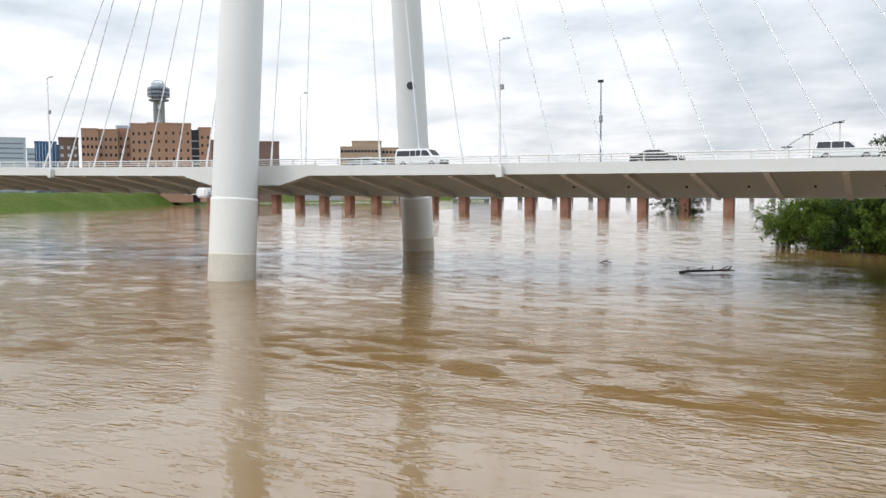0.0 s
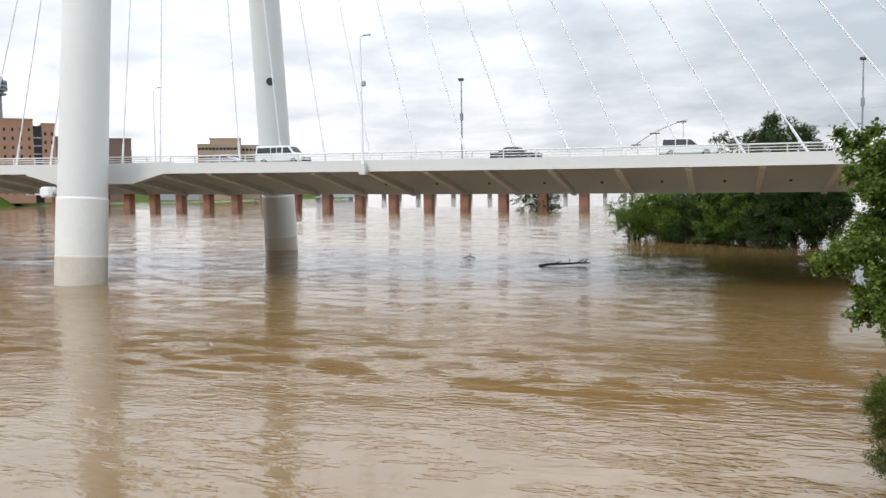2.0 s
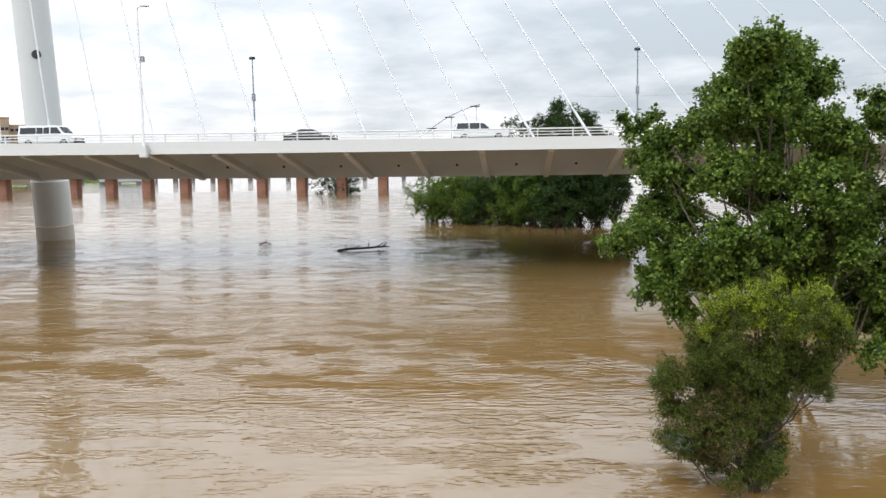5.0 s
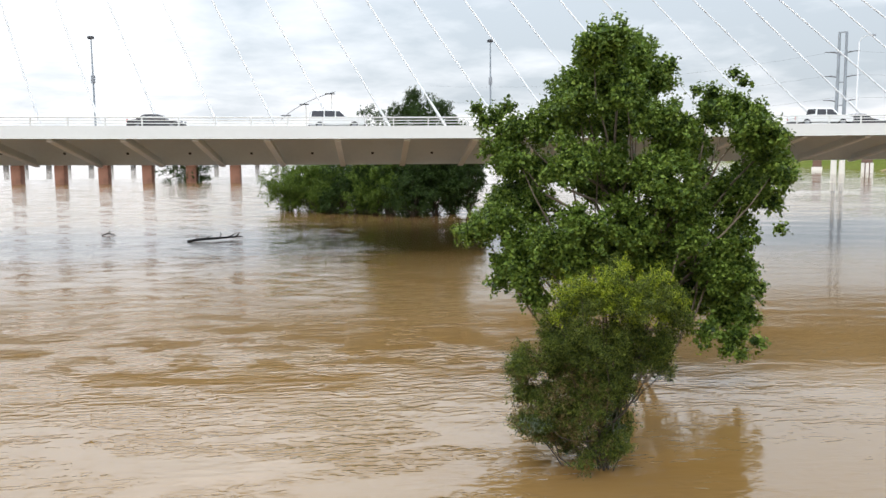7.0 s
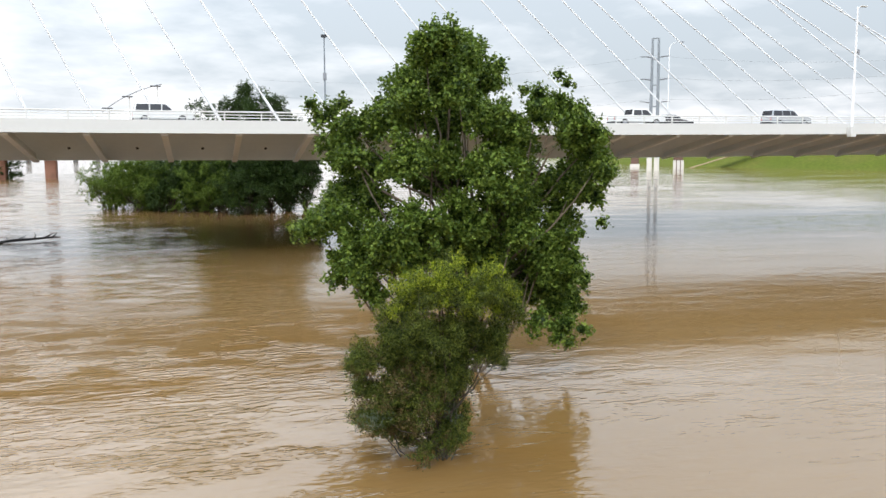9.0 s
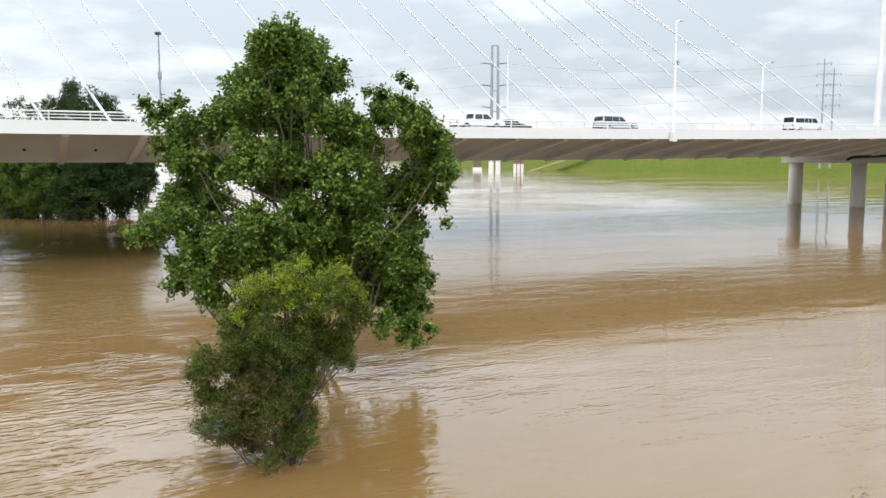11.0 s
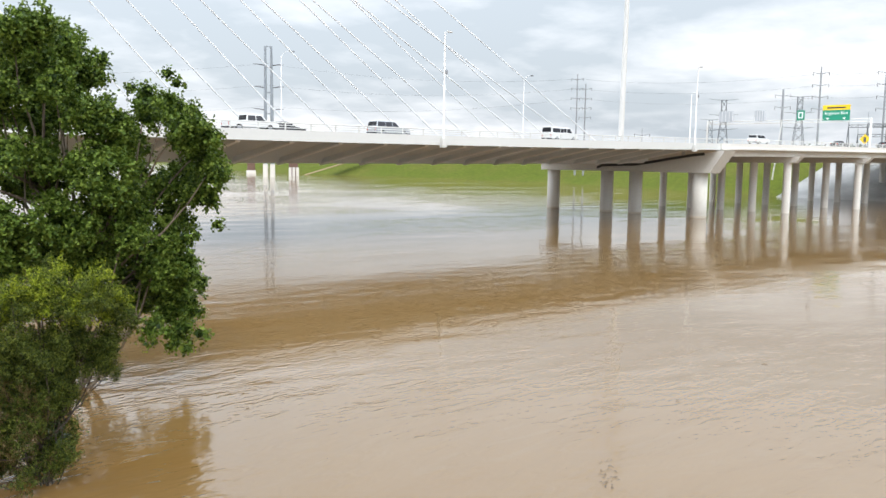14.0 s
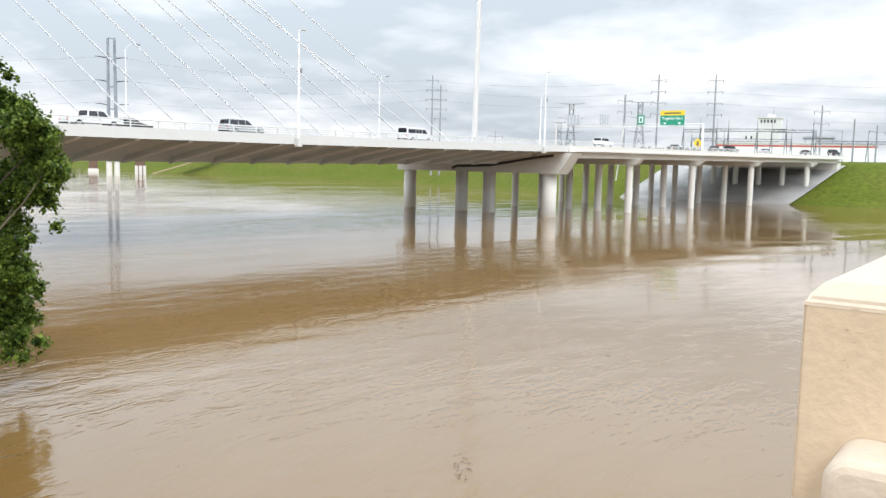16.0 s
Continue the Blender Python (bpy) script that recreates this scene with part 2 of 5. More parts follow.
WHITE_PAINT = material("white_paint", (0.8, 0.8, 0.8), 0.4, spots=0.03, fine=0.03, bump=0)
RED_PAINT = material("red_band_paint", (0.5, 0.09, 0.06), 0.6)
SIGN_GREEN = material("sign_green", (0.005, 0.22, 0.13), 0.45, spots=0.03, bump=0)
SIGN_YELLOW = material("sign_yellow", (0.75, 0.5, 0.01), 0.45, spots=0.03, bump=0)
BEIGE = material("beige_painted_concrete", (0.56, 0.43, 0.295), 0.85, spots=0.1, scale=5, fine=0.035, bump=0.1, tint=(0.44, 0.345, 0.225))
BEIGE_TOP = material("bleached_concrete_top", (0.54, 0.44, 0.335), 0.85, spots=0.1, scale=6, fine=0.04, bump=0.1, tint=(0.46, 0.38, 0.28))
CHIP = material("bare_chipped_concrete", (0.47, 0.37, 0.25), 0.9, scale=8)
LEAF = leaf_material("cottonwood_leaf", (0.096, 0.155, 0.021), (0.030, 0.055, 0.010), (0.20, 0.27, 0.045))
LEAF_DARK = leaf_material("dark_leaf_and_shade", (0.032, 0.058, 0.012), (0.016, 0.034, 0.008), (0.065, 0.11, 0.02))
LEAF_WILLOW = leaf_material("willow_leaf", (0.072, 0.100, 0.017), (0.020, 0.034, 0.007), (0.18, 0.205, 0.033))
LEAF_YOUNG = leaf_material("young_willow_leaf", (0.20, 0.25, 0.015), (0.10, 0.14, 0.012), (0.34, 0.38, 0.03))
LEAF_BROWN = leaf_material("withered_willow_leaf", (0.13, 0.095, 0.035), (0.07, 0.06, 0.02), (0.2, 0.15, 0.06))
LEAF_BANK = leaf_material("light_bank_willow_leaf", (0.105, 0.165, 0.022), (0.045, 0.08, 0.012), (0.18, 0.25, 0.04))
LEAF_GREY = leaf_material("grey_willow_leaf", (0.11, 0.14, 0.085), (0.05, 0.08, 0.04), (0.2, 0.23, 0.16))

# ---- builders ----


def mesh_of(name, bm, mat, smooth=False):
    me = bpy.data.meshes.new(name)
    bm.to_mesh(me)
    bm.free()
    for one in mat if isinstance(mat, (list, tuple)) else [mat]:
        me.materials.append(one)
    if smooth:
        me.polygons.foreach_set("use_smooth", [True] * len(me.polygons))
    return me


def part(name, bm, mat, parent=None, label="", smooth=False):
    ob = new(name, mesh_of(name, bm, mat, smooth) if isinstance(bm, bmesh.types.BMesh) else bm)
    if parent:
        ob.parent = parent
    if label:
        tagged(ob, label)
    return ob


def thing(name, label, category, group="", at=None, kind=""):
    ob = new(name)
    ob.empty_display_size = 0.5
    if at is not None:
        ob.matrix_basis = at
    return tagged(ob, label, category, group, kind)


def box(bm, x0, y0, z0, x1, y1, z1, m=None):
    vs = [Vector((x, y, z)) for z in (z0, z1) for y in (y0, y1) for x in (x0, x1)]
    vs = [bm.verts.new(m @ v if m else v) for v in vs]
    for f in ((0, 2, 3, 1), (4, 5, 7, 6), (0, 1, 5, 4), (2, 6, 7, 3), (0, 4, 6, 2), (1, 3, 7, 5)):
        bm.faces.new([vs[i] for i in f])
    return vs


def boxed(*args, m=None, bevel=0.0):
    bm = bmesh.new()
    box(bm, *args, m=m)
    if bevel:
        bmesh.ops.bevel(bm, geom=bm.edges[:], offset=bevel, segments=2, affect="EDGES")
    return bm


def tube(bm, path, radii, sides=8, cap=True):
    """A round bar along a path."""
    rings = []
    for i, p in enumerate(path):
        p = Vector(p)
        a, b = Vector(path[max(i - 1, 0)]), Vector(path[min(i + 1, len(path) - 1)])
        d = (b - a).normalized()
        u = d.cross(Vector((0, 0, 1)))
        u = u.normalized() if u.length > 1e-3 else Vector((1, 0, 0))
        v = d.cross(u)
        r = radii[i] if isinstance(radii, (list, tuple)) else radii
        rings.append([bm.verts.new(p + (u * math.cos(k * 2 * math.pi / sides) + v * math.sin(k * 2 * math.pi / sides)) * r) for k in range(sides)])
    for a, b in zip(rings, rings[1:]):
        for k in range(sides):
            bm.faces.new((a[k], b[k], b[(k + 1) % sides], a[(k + 1) % sides]))
    if cap:
        bm.faces.new(rings[0])
        bm.faces.new(rings[-1][::-1])
    return bm


def tubed(path, radii, sides=8):
    return tube(bmesh.new(), path, radii, sides)


def prism(bm, outline, axis_from, axis_to):
    """A closed outline of (y, z) drawn out along x."""
    a = [bm.verts.new((axis_from, y, z)) for y, z in outline]
    b = [bm.verts.new((axis_to, y, z)) for y, z in outline]
    n = len(outline)
    for i in range(n):
        bm.faces.new((a[i], a[(i + 1) % n], b[(i + 1) % n], b[i]))
    bm.faces.new(a[::-1])
    bm.faces.new(b)
    bmesh.ops.recalc_face_normals(bm, faces=bm.faces[:])
    return bm


def sweep(stations):
    """Skin through outlines of (x, [(y, z), ...]) with the same count of corners."""
    bm = bmesh.new()
    rings = [[bm.verts.new((x, y, z)) for y, z in outline] for x, outline in stations]
    n = len(rings[0])
    for a, b in zip(rings, rings[1:]):
        for i in range(n):
            bm.faces.new((a[i], a[(i + 1) % n], b[(i + 1) % n], b[i]))
    bm.faces.new(rings[0][::-1])
    bm.faces.new(rings[-1])
    bmesh.ops.recalc_face_normals(bm, faces=bm.faces[:])
    return bm


def column(r, z0, z1, sides=24):
    bm = bmesh.new()
    return tube(bm, [(0, 0, z0), (0, 0, z1)], r, sides)


# ---- the river, the levees ----


def wave_field(seed, tile, n, shortest, longest, heading=None):
    """A periodic patch of random waves between two lengths, with a mean slope of 1."""
    rng = np.random.default_rng(seed)
    k = np.fft.fftfreq(n, tile / n) * 2 * math.pi
    kx, ky = np.meshgrid(k, k, indexing="ij")
    kk = np.hypot(kx, ky)
    band = np.exp(-((np.log(np.maximum(kk, 1e-6)) - math.log(2 * math.pi / math.sqrt(shortest * longest))) / (0.5 * math.log(longest / shortest))) ** 2)
    band[0, 0] = 0
    if heading is not None:
        band = band * (0.12 + np.abs((kx * math.cos(heading) + ky * math.sin(heading)) / np.maximum(kk, 1e-6)) ** 4)
    spec = np.fft.fft2(rng.normal(size=(n, n))) * band / np.maximum(kk, 1e-6) ** 1.3
    slope = np.hypot(np.fft.ifft2(1j * kx * spec).real, np.fft.ifft2(1j * ky * spec).real)
    return np.fft.ifft2(spec).real / np.sqrt((slope ** 2).mean()), tile / n


def sampled(field, x, y):
    grid, cell = field
    n = grid.shape[0]
    u, v = x / cell, y / cell
    i, j = np.floor(u).astype(int), np.floor(v).astype(int)
    fu, fv = u - i, v - j
    i, j, i1, j1 = i % n, j % n, (i + 1) % n, (j + 1) % n
    return (grid[i, j] * (1 - fu) + grid[i1, j] * fu) * (1 - fv) + (grid[i, j1] * (1 - fu) + grid[i1, j1] * fu) * fv


def eased(x, a, b):
    q = np.clip((x - a) / (b - a), 0, 1)
    return q * q * (3 - 2 * q)


def river():
    """One sheet to the horizon, finely divided near the bank bridge, with real waves."""
    def line(start, stop, base, grow, zero):
        out = [start]
        while out[-1] < stop:
            out.append(out[-1] + base + grow * abs(out[-1] - zero))
        return out
    left = [-q for q in line(0.0, 440.0, 0.2, 0.0062, 0.0)][::-1]
    xs = np.array([-4500, -2000, -1000, -600] + left[:-1] + line(0.0, 300.0, 0.2, 0.0062, 0.0) + [600, 1500, 4500], float)
    ys = np.array([-4500, -1500, -400, -120, -40, -10] + line(0.0, 430.0, 0.11, 0.0047, 0.0) + list(range(440, 1100, 8)) + [1500, 2500, 4500], float)
    x, y = np.meshgrid(xs, ys, indexing="ij")
    cell = np.maximum(np.gradient(xs)[:, None], np.gradient(ys)[None, :])
    # the main current runs past the tower; the backwater beside the trees lies calm
    current = 1 - eased(x + 0.12 * (y - 40), -8, 13)
    patch = sampled(wave_field(1, 420, 256, 9, 40), x * 0.8, y * 1.7)
    patch = eased(patch / patch.std(), -0.5, 0.6)
    breeze = sampled(wave_field(2, 600, 256, 25, 90), x, y * 1.4)
    breeze = eased(breeze / breeze.std(), -0.9, 1.0)
    # smooth upwelling boils inside a ring of standing ripples
    lift, ring = np.zeros_like(x), np.zeros_like(x)
    wobble = sampled(wave_field(5, 60, 256, 3, 9), x, y)
    wobble = wobble / wobble.std()
    for cx, cy, rx, ry, much in ((-7.0, 37.6, 6.5, 2.5, 1.0), (-14.5, 43.5, 5.0, 1.8, 0.5), (-38.5, 41.0, 5.5, 2.2, 0.8), (-29.0, 45.0, 5.0, 1.6, 0.6), (-1.0, 45.0, 4.0, 2.0, 0.6), (-21.0, 39.0, 5.0, 2.2, 0.6)):
        rho = np.hypot((x - cx) / rx, (y - cy) / ry) + 0.26 * wobble
        lift = np.maximum(lift, much * (1 - eased(rho, 0.7, 1.05)))
        ring += much * np.exp(-((rho - 1.15) / 0.2) ** 2) * np.sin(2 * math.pi * rho * ry / 0.62 + wobble) * (1 - eased(y - cy, -0.5, 1.5) * 0.6)
    rough = (0.4 + 0.6 * patch) * (1 - 0.65 * lift)
    reach = np.hypot(x, y)
    away = eased(reach, 50, 150)
    keep_a, keep_b, keep_c = 1 - eased(cell, 0.22, 0.5), 1 - eased(cell, 0.7, 1.7), 1 - eased(cell, 2.0, 4.5)
    torn = sampled(wave_field(6, 90, 384, 1.5, 7), x * 0.7, y * 1.5)
    torn = eased(torn / torn.std(), -0.45, 0.6)
    chop = current * rough * (0.2 + 0.8 * torn) + (1 - current) * (0.03 + 0.17 * breeze * (0.5 + 0.5 * torn))
    slope_a = current * rough * 0.055 * torn + (1 - current) * 0.010 * breeze
    slope_b = current * (rough * 0.014 + 0.038 * away * (0.4 + 0.6 * patch)) + (1 - current) * (0.003 + 0.008 * breeze + 0.010 * eased(reach, 110, 240))
    slope_c = current * (0.005 + 0.026 * away) + (1 - current) * (0.002 + 0.006 * away)
    z = keep_a * slope_a * sampled(wave_field(11, 43.0, 384, 0.7, 1.6), x, y)
    z += keep_b * slope_b * sampled(wave_field(12, 131.0, 512, 1.5, 4.5, radians(80)), x, y)
    z += keep_c * slope_c * sampled(wave_field(13, 457.0, 512, 5, 16, radians(85)), x, y)
    z += keep_a * ring * 0.007
    nx, ny = len(xs), len(ys)
    me = bpy.data.meshes.new("water")
    me.vertices.add(nx * ny)
    me.vertices.foreach_set("co", np.stack([x, y, z], -1).astype(np.float32).ravel())
    i, j = np.meshgrid(np.arange(nx - 1), np.arange(ny - 1), indexing="ij")
    v0 = (i * ny + j).ravel()
    quads = np.stack([v0, v0 + ny, v0 + ny + 1, v0 + 1], 1).astype(np.int32)
    me.loops.add(quads.size)
    me.loops.foreach_set("vertex_index", quads.ravel())
    me.polygons.add(len(quads))
    me.polygons.foreach_set("loop_start", np.arange(0, quads.size, 4, dtype=np.int32))
    me.update(calc_edges=True)
    me.polygons.foreach_set("use_smooth", np.ones(len(quads), bool))
    layer = me.attributes.new("chop", "FLOAT", "POINT")
    layer.data.foreach_set("value", chop.astype(np.float32).ravel())
    me.materials.append(WATER)
    return me


water = part("water", river(), WATER)
tagged(water, "muddy brown rippled flood water of a river", "water", kind="structure")


def levee(name, line, slope_in, crest, label, turf):
    """A grass bank along a line of (x, y) shore points; slope_in: the way to the land, per point."""
    bm = bmesh.new()
    rnd = random.Random(4)
    rows = []
    for (x, y), (ux, uy) in zip(line, slope_in):
        row = []
        for d, z in ((-14, -2.2), (0, 0), (8, 1.5), (18, 3.6), (30, 6.2), (40, 8.2), (48, 9.0), (60, 9.0), (80, 5.0), (400, 4.0), (2600, 4.0)):
            zz = z * crest / 9.0 if z > 0 else z
            row.append(bm.verts.new((x + ux * d + rnd.uniform(-0.6, 0.6), y + uy * d, zz + rnd.uniform(-0.12, 0.12) * (d < 90))))
        rows.append(row)
    for a, b in zip(rows, rows[1:]):
        for i in range(len(a) - 1):
            bm.faces.new((a[i], b[i], b[i + 1], a[i + 1]))
    bmesh.ops.recalc_face_normals(bm, faces=bm.faces[:])
    ob = part(name, bm, turf, smooth=True)
    return tagged(ob, label, "levee", kind="structure")


SHORE_Y, SHORE_X = (0, 130, 190, 255, 300, 360, 415, 520, 700, 1500), (241.5, 241.5, 268, 290, 291, 287, 274, 285, 340, 600)
line = [(float(np.interp(y, SHORE_Y, SHORE_X)) + 1.5 * math.sin(y / 17.0), y) for y in [-1500, -800, -400, -200, -100, -50, -10, 15, 35, 50, 65, 80, 95, 110, 125, 145, 170, 200, 235, 270, 320, 380, 450, 540, 700, 1000, 1500, 2500]]
levee("levee", line, [(1, 0)] * len(line), 12.6, "green mown grass levee rising from the flood water", GRASS)
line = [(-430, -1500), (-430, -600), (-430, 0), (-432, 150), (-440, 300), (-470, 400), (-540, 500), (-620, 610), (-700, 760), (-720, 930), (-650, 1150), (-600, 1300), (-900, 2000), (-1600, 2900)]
levee("levee", line, [(-0.85, 0.2)] * 3 + [(-0.8, 0.3)] * 2 + [(-0.75, 0.4)] * 3 + [(-0.7, 0.5)] * 6, 12.0, "green grass levee below the city buildings", DARK_GRASS)

# ---- the cable-stayed bridge ----
NEAR, FAR, MID = 75.2, 114.3, 94.75
BAY, RIB_AT = 6.1, -33.46
PIER_X = 129.0
WEB_TOP, WEB_FOOT = 87.0, 89.2


def edge_z(x):
    """The underside of the deck's edge beam."""
    return 10.9 - 0.00439 * x + 0.0000777 * x * x if x < 140 else 11.81 + 0.0085 * (x - 140)


bridge = thing("cable_stayed_bridge", "white steel cable-stayed highway bridge with a tall tubular arch", "bridge")


def stations(x0, x1, step, outline):
    n = max(2, math.ceil((x1 - x0) / step) + 1)
    return sweep([(x, outline(x)) for x in np.linspace(x0, x1, n)])


def shell(x):
    e = edge_z(x)
    return [(NEAR + 1.0, e + 0.75), (NEAR + 1.0, e + 0.45), (WEB_TOP, e + 0.4), (WEB_FOOT, e - 2.35), (2 * MID - WEB_FOOT, e - 2.35), (2 * MID - WEB_TOP, e + 0.4), (FAR - 1.0, e + 0.45), (FAR - 1.0, e + 0.75)]


part("girder", stations(-420, PIER_X - 2, 6.1, shell), SOFFIT, bridge, "grey-painted steel box girder with sloping webs")
part("edge_beam", stations(-420, PIER_X - 1, 6.1, lambda x: [(NEAR, edge_z(x)), (NEAR + 1.05, edge_z(x)), (NEAR + 1.05, edge_z(x) + 1.1), (NEAR, edge_z(x) + 1.1)]), WHITE_STEEL, bridge, "smooth white fascia beam")
part("edge_beam", stations(-420, PIER_X - 1, 6.1, lambda x: [(FAR - 1.05, edge_z(x)), (FAR, edge_z(x)), (FAR, edge_z(x) + 1.1), (FAR - 1.05, edge_z(x) + 1.1)]), WHITE_STEEL, bridge, "smooth white fascia beam")
part("roadway", stations(-420, PIER_X - 1, 6.1, lambda x: [(NEAR + 1.06, edge_z(x) + 0.76), (NEAR + 1.06, edge_z(x) + 0.84), (FAR - 1.06, edge_z(x) + 0.84), (FAR - 1.06, edge_z(x) + 0.76)]), ASPHALT, bridge, "grey asphalt roadway")
part("median_barrier", stations(-420, PIER_X - 1, 6.1, lambda x: [(MID - 0.7, edge_z(x) + 0.85), (MID - 0.5, edge_z(x) + 1.55), (MID + 0.5, edge_z(x) + 1.55), (MID + 0.7, edge_z(x) + 0.85)]), CONCRETE, bridge)


def rib_mesh():
    """A bracket from the edge beam down to the box, with a flange along its lower edge."""
    bm = bmesh.new()
    y0, z0, y1, z1 = NEAR + 1.0, -0.05, WEB_FOOT, -2.38
    for half in (0.04, 0.26):
        lo, hi = (0.0, 0.62) if half < 0.1 else (-0.16, 0.0)
        vs = []
        for x in (-half, half):
            for y, z in ((y0, z0 + lo), (y1, z1 + lo), (y1, z1 + hi), (y0, z0 + hi)):
                vs.append(bm.verts.new((x, y, z)))
        for f in ((3, 2, 1, 0), (4, 5, 6, 7), (0, 1, 5, 4), (1, 2, 6, 5), (2, 3, 7, 6), (3, 0, 4, 7)):
            bm.faces.new([vs[i] for i in f]).material_index = 0 if half < 0.1 else 1
    # flange whiter than the web: the light its edge catches, put into colour
    return mesh_of("rib", bm, [SOFFIT, WHITE_PAINT])


rib = rib_mesh()
hole_bm = bmesh.new()
bmesh.ops.create_cone(hole_bm, cap_ends=True, segments=12, radius1=0.15, radius2=0.15, depth=0.06)
drain = mesh_of("drain", hole_bm, DARK_METAL)
lean = math.degrees(math.atan2(2.75, WEB_FOOT - WEB_TOP))
for n in range(-40, 26):
    x = RIB_AT + BAY * n
    ob = new("rib", rib)
    ob.parent, ob.location = bridge, (x, 0, edge_z(x))
    ob = new("drain", drain)
    ob.parent = bridge
    ob.matrix_basis = pose(x + BAY / 2, WEB_TOP + 0.57 * (WEB_FOOT - WEB_TOP), edge_z(x + BAY / 2) + 0.4 - 0.57 * 2.75, -lean)

# arch of two round legs
TOP, ARCH_X = 136.0, -65.8


def arch_at(u):
    """u from -1 at the near foot to 1 at the far foot."""
    return Vector((ARCH_X - 2.0 * u, MID + 24.5 * u, TOP * (1 - abs(u) ** 1.95)))


us = [-1.012] + [-1 + 0.01 * k for k in range(0, 12)] + [-0.88 + k * 0.04 for k in range(1, 44)] + [0.88 + 0.01 * k for k in range(1, 13)] + [1.012]
path = [arch_at(u) for u in us]
part("arch", tubed(path, [2.55 - 0.5 * min(1, max(0, p.z) / 90) for p in path], 36), WHITE_STEEL, bridge, "smooth white tubular steel arch", smooth=True)
for u in (-1, 1):
    low = [arch_at(u * (1.008 - 0.001 * k)) for k in range(0, 60)]
    low = [p for p in low if p.z < 9.0]
    part("leg_base", tubed(low, 2.58, 36), LEG_WHITE, bridge, "concrete leg base with a silt stain", smooth=True)
    low = [p for p in low if p.z < (3.1 if u < 0 else 2.6)]
    if len(low) > 1:
        part("silt_band", tubed(low, 2.595, 36), WET_CONCRETE, bridge, "tan silt-stained band above the water", smooth=True)
bm = bmesh.new()
bmesh.ops.create_cone(bm, cap_ends=True, segments=20, radius1=0.62, radius2=0.62, depth=0.3)
ob = part("access_hole", bm, DARK_METAL, bridge, "dark round access hole")
at = arch_at(0.897)
way = Vector((-at.x, -at.y, 0)).normalized()
ob.matrix_basis = look(at + way * 2.36 + Vector((0, 0, 0.3)), at + way * 10)
# knuckle that joins the deck to each leg
for u, y0, y1 in ((-1, 71.5, NEAR + 0.4), (1, FAR - 0.4, 118.0)):
    e = edge_z(ARCH_X)
    bm = bmesh.new()
    prof = [(-9.5, e + 0.0), (-5.0, e - 1.15), (5.0, e - 1.15), (9.5, e + 0.0), (9.5, e + 1.1), (-9.5, e + 1.1)]
    a = [bm.verts.new((ARCH_X + x, NEAR - 0.02 if u < 0 else FAR + 0.02, z)) for x, z in prof]
    inner = [bm.verts.new((ARCH_X + x, NEAR + 1.3 if u < 0 else FAR - 1.3, z)) for x, z in prof]
    for i in range(6):
        bm.faces.new((a[i], a[(i + 1) % 6], inner[(i + 1) % 6], inner[i]))
    bm.faces.new(a), bm.faces.new(inner[::-1])
    bmesh.ops.recalc_face_normals(bm, faces=bm.faces[:])
    part("knuckle", bm, WHITE_STEEL, bridge)
bm = boxed(-0.75, -0.6, -0.55, 0.75, 0.6, 0.55, bevel=0.18)
ob = part("flood_light_box", bm, WHITE_PAINT, bridge, "white box on the leg")
ob.matrix_basis = pose(-66.9, 69.6, 9.6)
part("lamp_bracket", tubed([(-66.9, 69.6, 9.5), (-64.4, 69.3, 9.4)], 0.16, 8), GALV, bridge)
# stays, fanned from the median to the arch, by turns to its near and far side
for n in range(-18, 23):
    x = -16.3 + 6.19 * n
    off = x - ARCH_X
    if abs(off) < 5:
        continue
    u = (-(0.01 + 0.0034 * off) if n % 2 else 0.0022 * off) if off > 0 else (0.02 if n % 2 else 0.0037 * -off)
    foot, head = Vector((x, MID, edge_z(x) + 1.4)), arch_at(u)
    part("stay_cable", tubed([foot, head], 0.09, 8), WHITE_PAINT, bridge)
    part("anchor_tube", tubed([foot, foot.lerp(head, 0.025)], 0.14, 8), WHITE_PAINT, bridge)


def railing(name, y, x0, x1, zf, label):
    top = thing(name, label, "railing")
    for dz, r in ((0.72, 0.075), (0.47, 0.045), (0.22, 0.045)):
        n = math.ceil((x1 - x0) / 6)
        part("rail", tubed([(x, y(x), zf(x) + dz) for x in np.linspace(x0, x1, n)], r, 6), WHITE_STEEL, top)
    post = mesh_of("post", boxed(-0.05, -0.06, -0.02, 0.05, 0.06, 0.72), WHITE_STEEL)
    x = x0
    while x < x1:
        ob = new("post", post)
        ob.parent, ob.location = top, (x, y(x), zf(x))
        x += 3.05
    return top


railing("bridge_railing", lambda x: NEAR + 0.25, -300, PIER_X - 1, lambda x: edge_z(x) + 1.1, "white steel tube railing along the bridge edge")
railing("bridge_railing", lambda x: FAR - 0.25, -200, PIER_X - 1, lambda x: edge_z(x) + 1.1, "white steel tube railing along the bridge edge")

# ---- end pier and approach viaduct ----


def turned(x):
    """Near edge of the approach, which bends towards the older bridge."""
    return NEAR - 0.0007 * max(0, x - 150) ** 2


